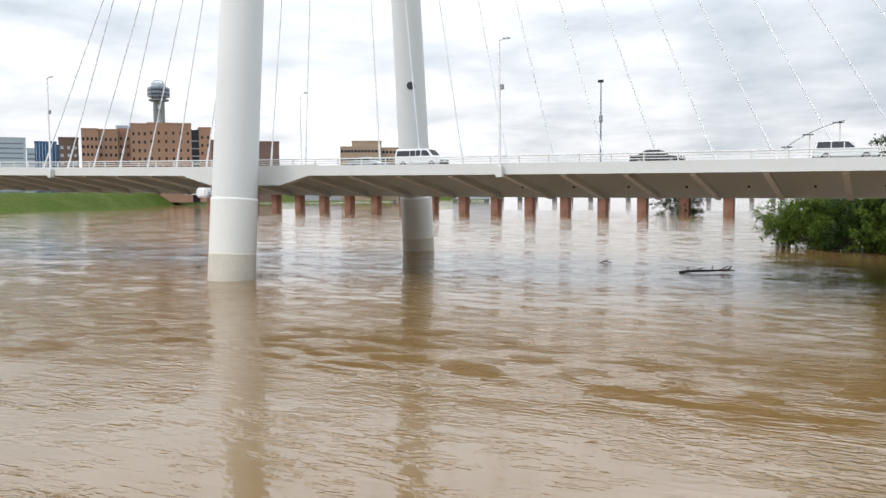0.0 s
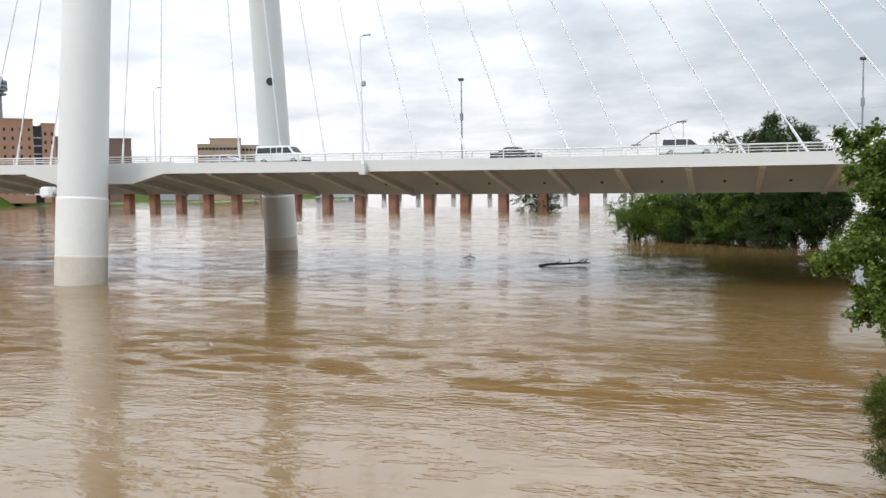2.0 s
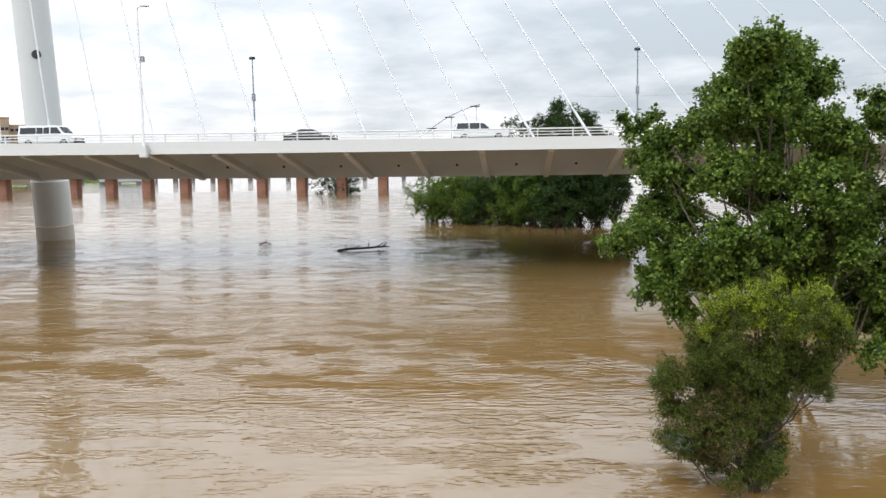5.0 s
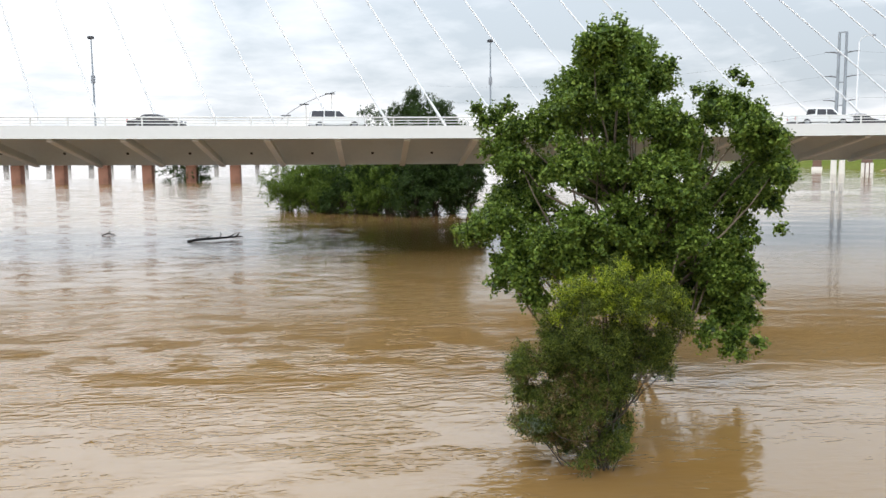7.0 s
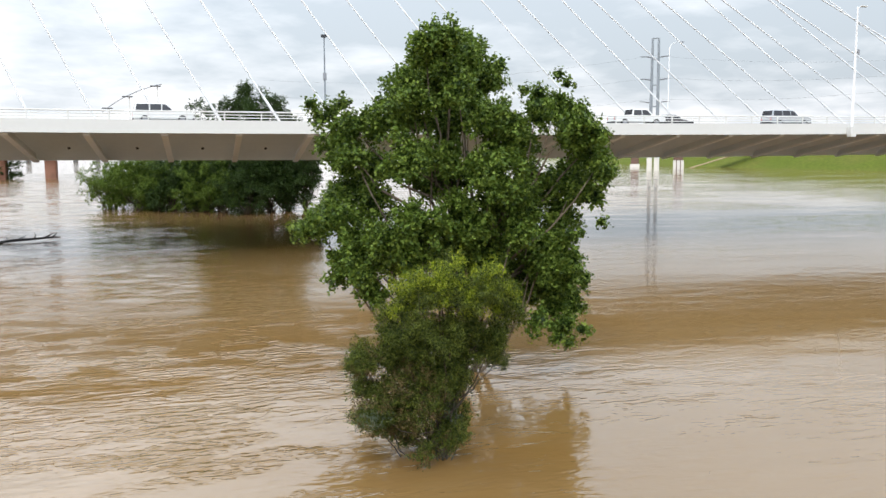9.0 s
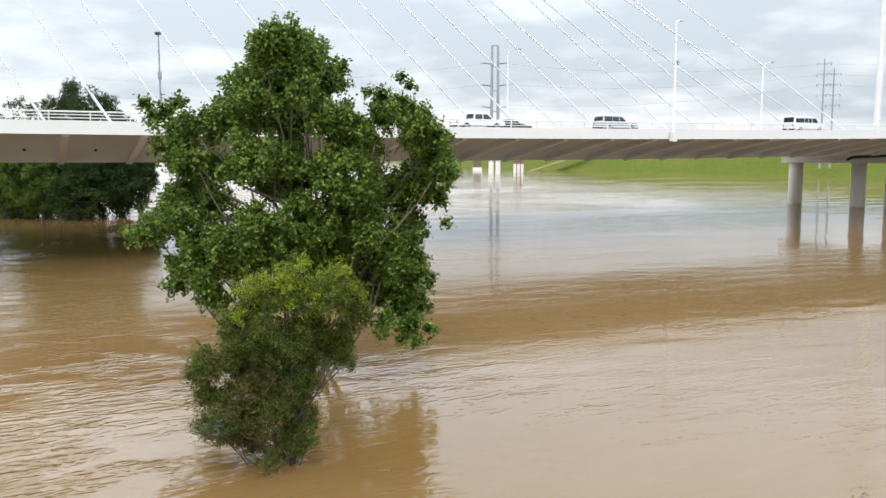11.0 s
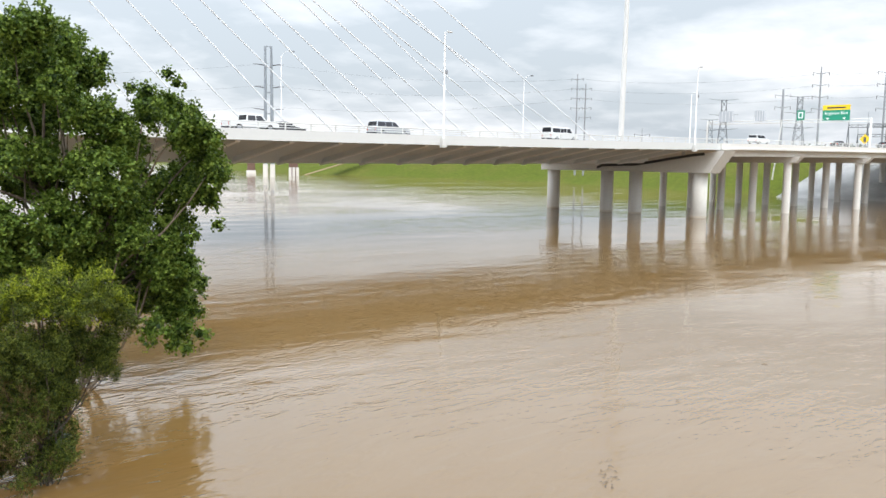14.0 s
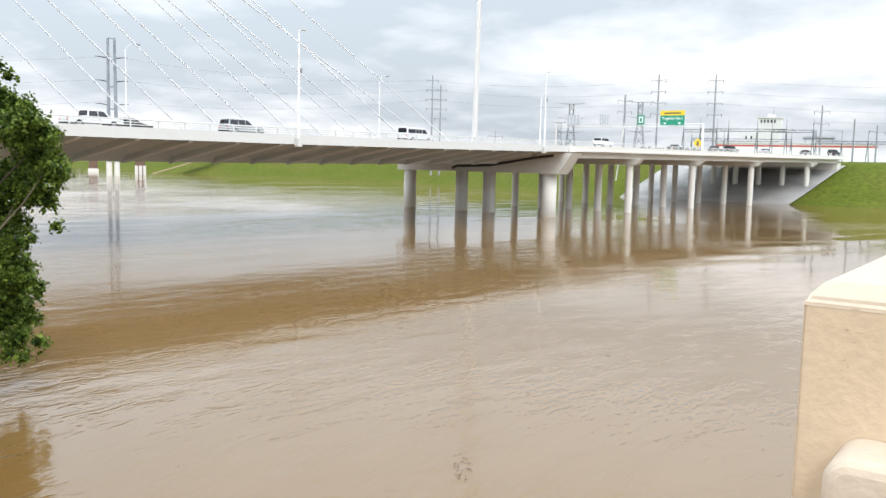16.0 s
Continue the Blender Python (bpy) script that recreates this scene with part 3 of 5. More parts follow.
pier = thing("end_pier", "pale concrete pier with four round columns and a splayed cap", "bridge pier")
for y, r in ((79.35, 1.35), (92.5, 1.2), (99.0, 1.2), (112.2, 1.25)):
    part("column", column(r, -3, 8.2, 32), CONCRETE, pier, smooth=True).location = (PIER_X, y, 0)
    part("tide_mark", column(r + 0.015, -3, 0.3, 32), WET_CONCRETE, pier, "silt-stained foot of the column").location = (PIER_X, y, 0)
part("drain_pipe", tubed([(PIER_X - 2.3, 99.6, 8.3), (PIER_X - 2.3, 98.6, 8.75), (PIER_X - 2.3, 91.0, 9.0), (PIER_X - 2.3, 80.0, 10.65), (PIER_X - 2.3, 77.4, 10.9)], 0.24, 10), DARK_METAL, pier, "dark drain pipe under the deck joint")
bm = bmesh.new()
prism(bm, [(114.2, 7.7), (114.2, 9.0), (98, 9.1), (91, 9.1), (75.0, 11.45), (73.9, 11.45), (76.6, 7.7)], PIER_X - 1.7, PIER_X + 1.7)
part("cap", bm, CONCRETE, pier)

viaduct = thing("approach_viaduct", "pale concrete approach viaduct on rows of round columns", "viaduct")
XE = 278


def over(x, a, b):
    return turned(x) + a, edge_z(x) + b


part("deck_slab", stations(PIER_X - 0.6, XE, 6, lambda x: [over(x, -0.1, 0.0), over(x, 39, 0.0), over(x, 39, 1.1), over(x, -0.1, 1.1)]), CONCRETE, viaduct)
part("fascia_lip", stations(PIER_X - 0.6, XE, 6, lambda x: [over(x, -0.22, 0.02), over(x, -0.103, 0.02), over(x, -0.103, 0.42), over(x, -0.22, 0.36)]), CONCRETE, viaduct)
for k in range(6):
    part("girder", stations(PIER_X + 1.8, XE - 4, 6, lambda x: [over(x, 1.2 + 7.2 * k, -1.1), over(x, 1.9 + 7.2 * k, -1.1), over(x, 1.9 + 7.2 * k, 0.0), over(x, 1.2 + 7.2 * k, 0.0)]), CONCRETE, viaduct)
col = mesh_of("column", column(0.75, -4, 9.35, 20), CONCRETE)
for bx in (156.8, 187.4, 220.6, 256):
    y0 = turned(bx)
    e = edge_z(bx)
    bm = prism(bmesh.new(), [(y0 + 0.6, e - 2.3), (y0 + 38, e - 2.3), (y0 + 38.6, e - 1.1), (y0 - 0.6, e - 1.1)], bx - 0.8, bx + 0.8)
    part("bent_cap", bm, CONCRETE, viaduct)
    for k in range(6):
        ob = new("column", col)
        ob.parent, ob.location = viaduct, (bx, y0 + 2.2 + 6.9 * k, edge_z(bx) - 2.3 - 9.35)
railing("bridge_railing", lambda x: turned(x) + 0.25, PIER_X + 0.5, XE, lambda x: edge_z(x) + 1.1, "white concrete and tube railing on the viaduct")
bm = bmesh.new()
rows = []
for d, z in ((-10, -3.0), (0, 0.15), (8, 2.35), (18, 5.3), (30, 9.0), (38, 11.2)):
    y0 = 69 - 0.13 * d
    rows.append([bm.verts.new((239 + d, y0 + (120 - y0) * k / 7, z)) for k in range(8)])
for a, b in zip(rows, rows[1:]):
    for i in range(len(a) - 1):
        bm.faces.new((a[i], a[i + 1], b[i + 1], b[i]))
bmesh.ops.solidify(bm, geom=bm.faces[:], thickness=0.3)
tagged(part("slope_paving", bm, SLOPE_CONCRETE), "weathered grey concrete slope under the viaduct", "slope paving", kind="structure")
bm = boxed(272, 65.2, 8, 276, 112, 11.9)
tagged(part("abutment", bm, CONCRETE), "pale concrete abutment wall at the levee", "abutment", kind="structure")

# ---- the older trestle behind ----
trestle = thing("trestle_bridge", "old road bridge on red-brown concrete piers in the flood", "bridge")
pier_mesh = mesh_of("pier", boxed(-1.9, -2.2, -4, 1.9, 2.2, 9.8, bevel=0.2), RUST_CONCRETE)
for i in range(0, 18):
    ob = new("pier", pier_mesh)
    ob.parent, ob.location = trestle, (-53.4 - 17.2 * i, 337.1 + 1.69 * i, 0)
bm = sweep([(-53.4 - 17.2 * i, [(331 + 1.69 * i, 9.8), (343 + 1.69 * i, 9.8), (343 + 1.69 * i, 10.9), (331 + 1.69 * i, 10.9)]) for i in (18, -14)])
part("deck", bm, CONCRETE, trestle)
far_row = thing("distant_bridge", "far grey bridge on thin piers over the water", "bridge")
pm = mesh_of("pier", boxed(-2.2, -3, -3, 2.2, 3, 10), TOWER_GREY)
for i in range(44):
    ob = new("pier", pm)
    ob.parent, ob.location = far_row, (-640 + 24 * i, 1010 + (i % 2) * 6, 0)
part("deck", boxed(-660, 1004, 10, 440, 1020, 12.5), CONCRETE, far_row)

# ---- trees ----


def leaf_cloud(name, centres, radii, count, size, mat, parent, seed, droop=0.0, narrow=0.6):
    """Loose puffs of small folded leaves round the given centres."""
    rng = np.random.default_rng(seed)
    centres, radii = np.asarray(centres, float), np.asarray(radii, float)
    pick = rng.integers(0, len(centres), count)
    v = rng.normal(size=(count, 3))
    v /= np.linalg.norm(v, axis=1)[:, None]
    p = centres[pick] + v * (radii[pick] * rng.random(count) ** 0.55)[:, None] * (1, 1, 0.85)
    a = rng.normal(size=(count, 3))
    a[:, 2] -= droop
    a /= np.linalg.norm(a, axis=1)[:, None]
    b = np.cross(a, rng.normal(size=(count, 3)))
    b /= np.linalg.norm(b, axis=1)[:, None]
    c = np.cross(a, b)
    s = (size * rng.uniform(0.6, 1.3, count))[:, None]
    verts = np.stack([p - a * s * 0.5, p + b * s * 0.5 * narrow + c * s * 0.12, p + a * s * 0.5, p - b * s * 0.5 * narrow + c * s * 0.12], 1).reshape(-1, 3)
    k = np.arange(count)[:, None] * 4
    faces = np.concatenate([k + [0, 1, 2], k + [0, 2, 3]], 1).reshape(-1, 3)
    me = bpy.data.meshes.new(name)
    me.from_pydata(verts.tolist(), [], faces.tolist())
    me.materials.append(mat)
    ob = new(name, me)
    ob.parent = parent
    return ob


def puffs(clumps, per, spread, small, seed):
    """Each big clump (x, y, z, r) broken into small uneven ones near its skin."""
    rng = np.random.default_rng(seed)
    centres, radii = [], []
    usual = sum(q[3] ** 2 for q in clumps) / len(clumps)
    for x, y, z, r in clumps:
        for _ in range(max(2, round(per * r * r / usual))):
            v = rng.normal(size=3)
            v /= np.linalg.norm(v)
            centres.append(np.array((x, y, z)) + v * r * spread * rng.random() ** 0.45 * (1, 1, 0.9))
            radii.append(min(small, r) * rng.uniform(0.6, 1.3))
    return centres, radii


def leaf_sprays(name, clumps, sprays, per, length, size, mat, parent, seed, rise=0.5, narrow=0.5, spread=1.05, fold=0.12, lie=0.9):
    """Twigs of leaves that point outwards from the clumps (x, y, z, r), for a ragged, feathery crown."""
    rng = np.random.default_rng(seed)
    clumps = np.asarray(clumps, float)
    weight = clumps[:, 3] ** 2
    pick = rng.choice(len(clumps), sprays, p=weight / weight.sum())
    v = rng.normal(size=(sprays, 3))
    v /= np.linalg.norm(v, axis=1)[:, None]
    foot = clumps[pick, :3] + v * (clumps[pick, 3] * spread * rng.random(sprays) ** 0.4)[:, None]
    way = v * 0.8 + rng.normal(size=(sprays, 3)) * 0.45
    way[:, 2] += rise
    way /= np.linalg.norm(way, axis=1)[:, None]
    reach = length * rng.uniform(0.4, 1.5, sprays)
    q = np.tile(np.linspace(0, 1, per), sprays)
    n = sprays * per
    w2 = np.repeat(way, per, 0)
    p = np.repeat(foot, per, 0) + w2 * (np.repeat(reach, per) * q)[:, None] + rng.normal(size=(n, 3)) * size * 0.45
    p[:, 2] -= 0.25 * length * q ** 2
    a = w2 * 0.7 + rng.normal(size=(n, 3)) * 0.7
    a[:, 2] -= 0.25
    a /= np.linalg.norm(a, axis=1)[:, None]
    up = np.repeat(v, per, 0) * 0.5 + rng.normal(size=(n, 3)) * 0.5
    up[:, 2] += lie
    b = np.cross(up, a)
    b /= np.linalg.norm(b, axis=1)[:, None]
    c = np.cross(a, b)
    s = (size * rng.uniform(0.6, 1.3, n) * (1.15 - 0.45 * q))[:, None]
    verts = np.stack([p - a * s * 0.5, p + b * s * 0.5 * narrow + c * s * fold, p + a * s * 0.5, p - b * s * 0.5 * narrow + c * s * fold], 1).reshape(-1, 3)
    k = np.arange(n)[:, None] * 4
    faces = np.concatenate([k + [0, 1, 2], k + [0, 2, 3]], 1).reshape(-1, 3)
    me = bpy.data.meshes.new(name)
    me.from_pydata(verts.tolist(), [], faces.tolist())
    me.materials.append(mat)
    ob = new(name, me)
    ob.parent = parent
    return ob


def tufts(clumps, per, spread, small, seed):
    """Small tufts (x, y, z, r) that break up the big clumps."""
    centres, radii = puffs(clumps, per, spread, small, seed)
    return [(*c, r) for c, r in zip(centres, radii)]


def filled(rows, count, r_lo, r_hi, seed, holes=()):
    """Clumps (u, v, r) strewn inside an outline of (v, least u, most u), clear of the holes."""
    rng = random.Random(seed)
    vs, lo, hi = zip(*rows)
    out = []
    while len(out) < count:
        r = rng.uniform(r_lo, r_hi)
        v = rng.uniform(vs[0] + r * 0.8, vs[-1] - r * 0.7)
        a = max(np.interp(q, vs, lo) for q in (v - r * 0.7, v, v + r * 0.7)) + r * 0.85
        b = min(np.interp(q, vs, hi) for q in (v - r * 0.7, v, v + r * 0.7)) - r * 0.85
        if b <= a:
            continue
        u = rng.uniform(a, b)
        if all(math.hypot(u - x, v - y) > r * 0.7 + h for x, y, h in holes) and all(math.hypot(u - x, v - y) > 0.55 * r for x, y, _ in out):
            out.append((u, v, r))
    return out


def limbs(name, root, targets, r0, mat, parent, seed, fork=0.45):
    """A tapered trunk that forks towards the targets."""
    rng = random.Random(seed)
    bm = bmesh.new()
    root = Vector(root)
    for n, t in enumerate(targets):
        t = Vector(t)
        base = root if n == 0 else root.lerp(Vector(targets[0]), rng.uniform(0.12, fork))
        if n and t.z < base.z + 0.3:
            base = root.lerp(Vector(targets[0]), 0.1)
        pts, rr = [], []
        r = r0 if n == 0 else r0 * rng.uniform(0.3, 0.5)
        for k in range(7):
            q = k / 6
            bend = Vector((rng.uniform(-1, 1), rng.uniform(-1, 1), 0)) * 0.05 * (t - base).length * math.sin(q * math.pi)
            pts.append(base.lerp(t, q) + bend + Vector((0, 0, -0.12 * (t - base).length * math.sin(q * math.pi) * (n > 0))))
            rr.append(r * (1 - 0.85 * q) + 0.012)
        tube(bm, pts, rr, 7)
    ob = part(name, bm, mat, parent, smooth=True)
    return ob


def facing(x, y, turn):
    return pose(x, y, 0, 0, 0, turn)


# broad cottonwood: clumps as (across, depth, height, radius) in metres
S = 0.0241
big = [(800, 95, 62), (755, 130, 50), (850, 125, 50), (705, 140, 45), (685, 195, 52), (775, 205, 62), (865, 205, 55),
       (615, 205, 45), (590, 250, 48), (640, 275, 50), (715, 262, 52), (790, 285, 55), (870, 295, 62), (930, 235, 50)]
side = [(962, 165, 30), (1005, 215, 45), (1045, 225, 38), (1030, 295, 42), (975, 310, 52), (915, 350, 60), (825, 365, 60), (745, 375, 55),
        (650, 350, 52), (590, 370, 52), (548, 385, 30), (635, 430, 55), (615, 465, 34)]
low = [(720, 440, 60), (850, 445, 60), (950, 425, 52), (990, 495, 55), (940, 520, 48), (1015, 555, 38), (640, 505, 40), (895, 535, 36), (1000, 590, 20), (930, 400, 46), (880, 405, 48), (905, 470, 44), (1000, 370, 42), (1045, 335, 28), (960, 470, 40), (800, 420, 50), (690, 400, 45), (760, 310, 45)]
OUTLINE = [(35, 755, 830), (60, 710, 860), (100, 655, 870), (140, 650, 880), (165, 545, 890), (200, 530, 1080), (240, 535, 1090), (280, 550, 1088), (320, 530, 1075), (360, 510, 1078), (400, 512, 1030),
           (440, 555, 1030), (480, 572, 1050), (520, 595, 1070), (545, 640, 1066), (575, 850, 1050), (605, 935, 1035), (628, 965, 1010)]
fill = filled(OUTLINE, 66, 18, 34, 12, ((618, 160, 26), (905, 158, 24), (560, 318, 14), (690, 300, 14), (775, 352, 12), (850, 395, 12)))
sprigs = [(770, 72, 24), (830, 70, 26), (862, 95, 22), (735, 98, 24), (600, 328, 34), (628, 308, 28), (578, 345, 26), (1048, 250, 30), (1058, 285, 26), (1040, 218, 24), (945, 300, 34), (915, 318, 28), (985, 455, 30), (1010, 480, 26), (960, 500, 30), (830, 175, 34), (880, 260, 34), (740, 170, 30), (930, 145, 9), (972, 128, 8), (990, 142, 10), (950, 150, 12), (1058, 205, 12), (880, 105, 12), (1062, 380, 10), (1052, 525, 12), (985, 612, 12), (1022, 592, 12), (1005, 625, 8), (600, 470, 14), (590, 500, 12), (585, 440, 12), (520, 392, 12), (545, 165, 14), (610, 172, 14), (760, 45, 12), (815, 42, 12), (975, 162, 22), (1005, 172, 22), (1035, 188, 20), (990, 190, 28), (940, 175, 16)]
rng = random.Random(11)
clumps = []
for u, v, r in [(u, v, r * 0.88) for u, v, r in big + side + low] + fill + sprigs:
    depth = rng.uniform(-1, 1) * (3.4 if 620 < u < 960 else 1.8)
    clumps.append(((u - 812) * S * 0.955 + (0.2 if v < 160 else 0.05), depth, (652 - v) * S * 0.945 + (0.32 if v < 160 else 0.18) + 0.62 * min(1.0, max(0.0, (v - 430) / 60)), r * S * 0.96))
cottonwood = thing("cottonwood_tree", "broad green cottonwood tree standing in brown flood water", "tree", at=facing(10.2, 35.0, -16.2))
leaf_sprays("crown", tufts(clumps, 16, 0.98, 0.26, 3), 20000, 10, 0.28, 0.162, LEAF, cottonwood, 5, rise=0.0, narrow=0.85, spread=0.9)
# dark leaves added inside: the crown's self-shading put into their colour
leaf_cloud("inner_crown_shade", [q[:3] for q in clumps], [q[3] * 0.6 for q in clumps], 17000, 0.2, LEAF_DARK, cottonwood, 6, droop=0.3, narrow=0.8)
limbs("trunk", (0.0, 0, -2.5), [(0.2, 0, 12.2)] + [(x * 0.95, y * 0.9, z) for x, y, z, r in clumps[1:] if z > 5.0 and r > 0.6], 0.2, BARK, cottonwood, 2, fork=0.75)

# feathery willow bush in front of it
S2 = 0.01725
shape = [(770, 505, 46), (830, 510, 48), (720, 525, 42), (880, 525, 28), (690, 580, 48), (760, 575, 55), (840, 580, 42), (650, 625, 38), (720, 645, 55),
         (790, 645, 46), (635, 660, 28), (660, 715, 38), (740, 715, 50), (790, 730, 34), (720, 770, 36), (768, 780, 28), (640, 738, 22), (885, 590, 14), (800, 690, 30), (690, 690, 36), (860, 620, 34), (895, 560, 26), (880, 640, 20), (700, 600, 40), (650, 690, 36), (622, 640, 24), (760, 685, 42), (690, 745, 36), (805, 765, 22), (730, 610, 45), (810, 610, 45)]
OUTLINE = [(450, 745, 880), (480, 715, 905), (500, 700, 915), (530, 670, 935), (560, 650, 930), (600, 610, 910), (640, 597, 870), (660, 595, 855), (700, 612, 840), (740, 608, 830), (770, 640, 826), (800, 680, 815), (822, 705, 800)]
fill = filled(OUTLINE, 34, 12, 24, 21)
clumps = [((u - 765) * S2, rng.uniform(-0.8, 0.9), max(0.1, (812 - v) * S2 * 0.985), w * S2 * 0.92) for u, v, w in shape + fill]
bush = thing("willow_bush", "feathery willow bush with yellow-green tips rising from the flood", "bush", at=facing(6.5, 25.3, -15.5))
leaf_sprays("crown", tufts(clumps, 12, 1.0, 0.17, 8), 7000, 18, 0.30, 0.105, LEAF_WILLOW, bush, 9, rise=0.7, narrow=0.32, spread=0.9, lie=0.6)
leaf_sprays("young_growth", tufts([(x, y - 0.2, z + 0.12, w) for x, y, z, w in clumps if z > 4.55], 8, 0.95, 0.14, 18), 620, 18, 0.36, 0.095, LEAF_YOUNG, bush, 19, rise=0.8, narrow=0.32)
leaf_sprays("withered_foliage", tufts([(x, y - 0.25, z, w) for x, y, z, w in clumps if z < 3.2 and x < 0.4], 8, 1.0, 0.18, 38), 700, 14, 0.24, 0.095, LEAF_BROWN, bush, 39, rise=0.3, narrow=0.32)
c, r = puffs([(x, y - 0.3, z, w * 0.8) for x, y, z, w in (clumps[11], clumps[16], clumps[13])], 20, 0.9, 0.22, 28)
leaf_cloud("pale_foliage", c, r, 1100, 0.08, LEAF_GREY, bush, 29, narrow=0.35)
limbs("trunk", (0.15, 0, -1.5), [(0.2, 0, 4.9)] + [(x * 0.95, y, z) for x, y, z, _ in clumps[::2]], 0.04, BARK_DARK, bush, 4, fork=0.55)


def flooded_tree(name, label, x, y, height, wide, mat, seed, low=1.2, count=0, size=0.27):
    """A tree up to its crown's foot in water, several leaning stems."""
    rng = random.Random(seed)
    tree = thing(name, label, "tree", "flooded trees behind the bridge", at=facing(x, y, rng.uniform(0, 360)))
    clumps = []
    for k in range(15):
        q = (k + 0.5) / 15
        z = low + (height - low) * (0.06 + 0.86 * q)
        rad = wide * 0.56 * math.sin(math.pi * min(0.96, 0.3 + 0.64 * q)) ** 0.7
        a = k * 2.4 + rng.uniform(-0.4, 0.4)
        d = rad * rng.uniform(0.2, 0.75)
        clumps.append((d * math.cos(a), d * math.sin(a), z, rad * rng.uniform(0.42, 0.62)))
    leaf_sprays("crown", tufts(clumps, 12, 1.1, wide * 0.08, seed), (count or int(260 * height * wide)) // 10, 10, 0.05 * wide, size, mat, tree, seed + 1, rise=0.2, narrow=0.6, spread=0.85)
    limbs("trunk", (0, 0, -2), [(0.2, 0.1, height * 0.8)] + [(a, b, z) for a, b, z, _ in clumps], 0.09 + height * 0.012, BARK_DARK, tree, seed, fork=0.2)
    return tree


for x, y, hgt, wide, mat, seed, low in ((-15.0, 151, 8.0, 9, LEAF_BANK, 31, 0.9), (-10, 148, 9.8, 10, LEAF_BANK, 32, 0.9), (-4.5, 144, 10.0, 10, LEAF_DARK, 33, 1.2), (0.5, 140, 10.8, 10, LEAF_BANK, 34, 1.4),
                                        (2.5, 141, 18.6, 12, LEAF_DARK, 35, 3.0), (8.0, 139, 21.3, 13, LEAF_DARK, 36, 3.0), (13.0, 141, 17.6, 9, LEAF_DARK, 37, 3.5), (6.5, 134, 10.6, 11, LEAF_DARK, 38, 1.5),
                                        (13, 138, 10.0, 10, LEAF_DARK, 39, 1.0), (16.0, 139, 11.0, 5.5, LEAF_DARK, 40, 3.6), (3.0, 137, 9.0, 9, LEAF_BANK, 41, 1.7), (10.2, 136, 9.0, 9, LEAF_DARK, 42, 1.9), (-7.0, 146, 9.0, 9, LEAF_BANK, 43, 1.1), (-9, 157, 7.0, 10, LEAF_DARK, 44, -1.0), (-1, 153, 7.5, 11, LEAF_DARK, 45, -1.0), (7, 150, 7.5, 11, LEAF_DARK, 46, -0.6)):
    flooded_tree("flooded_tree", "dark green tree with its stems under flood water", x, y, hgt, wide, mat, seed, low)
flooded_tree("flooded_tree", "low leafy tree half drowned beside a bridge pier", -73, 346, 9.5, 19, LEAF_DARK, 50, 0.8, 6000, 0.7)

# ---- drift log and debris ----
log = thing("drift_log", "dark branching drift log afloat on the river", "drift log")
bm = bmesh.new()
tube(bm, [(-20.9, 97.6, 0.05), (-19.6, 97.9, 0.22), (-17.9, 98.6, 0.25), (-16.2, 99.4, 0.3), (-15.1, 99.8, 0.32)], [0.13, 0.16, 0.13, 0.1, 0.06], 8)
part("trunk", bm, DARK_METAL, log, "wet black trunk", smooth=True)
bm = bmesh.new()
for a, b in (((-19.2, 98.2, 0.2), (-18.6, 100.6, 0.5)), ((-17.5, 98.8, 0.25), (-17.9, 101.2, 0.75)), ((-16.6, 99.2, 0.3), (-15.7, 99.0, 0.8)), ((-15.9, 99.5, 0.3), (-15.4, 99.8, 0.85)), ((-20.0, 98.0, 0.2), (-20.7, 100.8, 0.35))):
    tube(bm, [a, Vector(a).lerp(Vector(b), 0.5) + Vector((0.15, 0, 0.06)), b], [0.09, 0.07, 0.03], 6)
part("branch", bm, DARK_METAL, log, "broken wet branches")
bm = bmesh.new()
tube(bm, [(-33.2, 107, 0.05), (-32.4, 107.1, 0.3), (-31.6, 107.0, 0.08)], [0.06, 0.1, 0.05], 6)
tube(bm, [(-32.4, 107.1, 0.2), (-32.2, 107.1, 0.7)], [0.06, 0.03], 6)
tagged(part("drift_branch", bm, DARK_METAL), "small dark drift branch in the river", "drift wood")

rnd = random.Random(23)


def drift_twig(x, y, length, turn, r, label):
    """A short bent twig afloat."""
    c, q = math.cos(turn) * length / 2, math.sin(turn) * length / 2
    bm = tubed([(x - c, y - q, 0.015), (x + 0.06 * q, y - 0.06 * c, 0.04), (x + c, y + q, 0.02)], [r * 0.6, r, r * 0.5], 5)
    tagged(part("drift_twig", bm, BARK), label, "drift wood", "twigs adrift in the backwater")


STICK = "small dark stick floating on the calm backwater"
drift_twig(36.1, 19.5, 0.28, 1.9, 0.014, STICK)
drift_twig(27.7, 18.7, 0.2, 1.2, 0.015, STICK)
for _ in range(46):
    a, d = rnd.uniform(0, 2 * math.pi), 0.75 * math.sqrt(rnd.random())
    along, across = 1.7 * d * math.cos(a), 0.42 * d * math.sin(a)
    drift_twig(19.45 + along * 0.78 - across * 0.63, 15.8 + along * 0.63 + across * 0.78, rnd.uniform(0.04, 0.13), rnd.uniform(0, 3.14), rnd.uniform(0.005, 0.011), "tiny twig in a patch of drifting litter")

# ---- parapet post of the bridge underfoot ----
post = thing("parapet_post", "beige painted concrete parapet post with a bleached chamfered top", "parapet post", at=pose(1.877, 1.70, 8.836, 0, 0, 2))
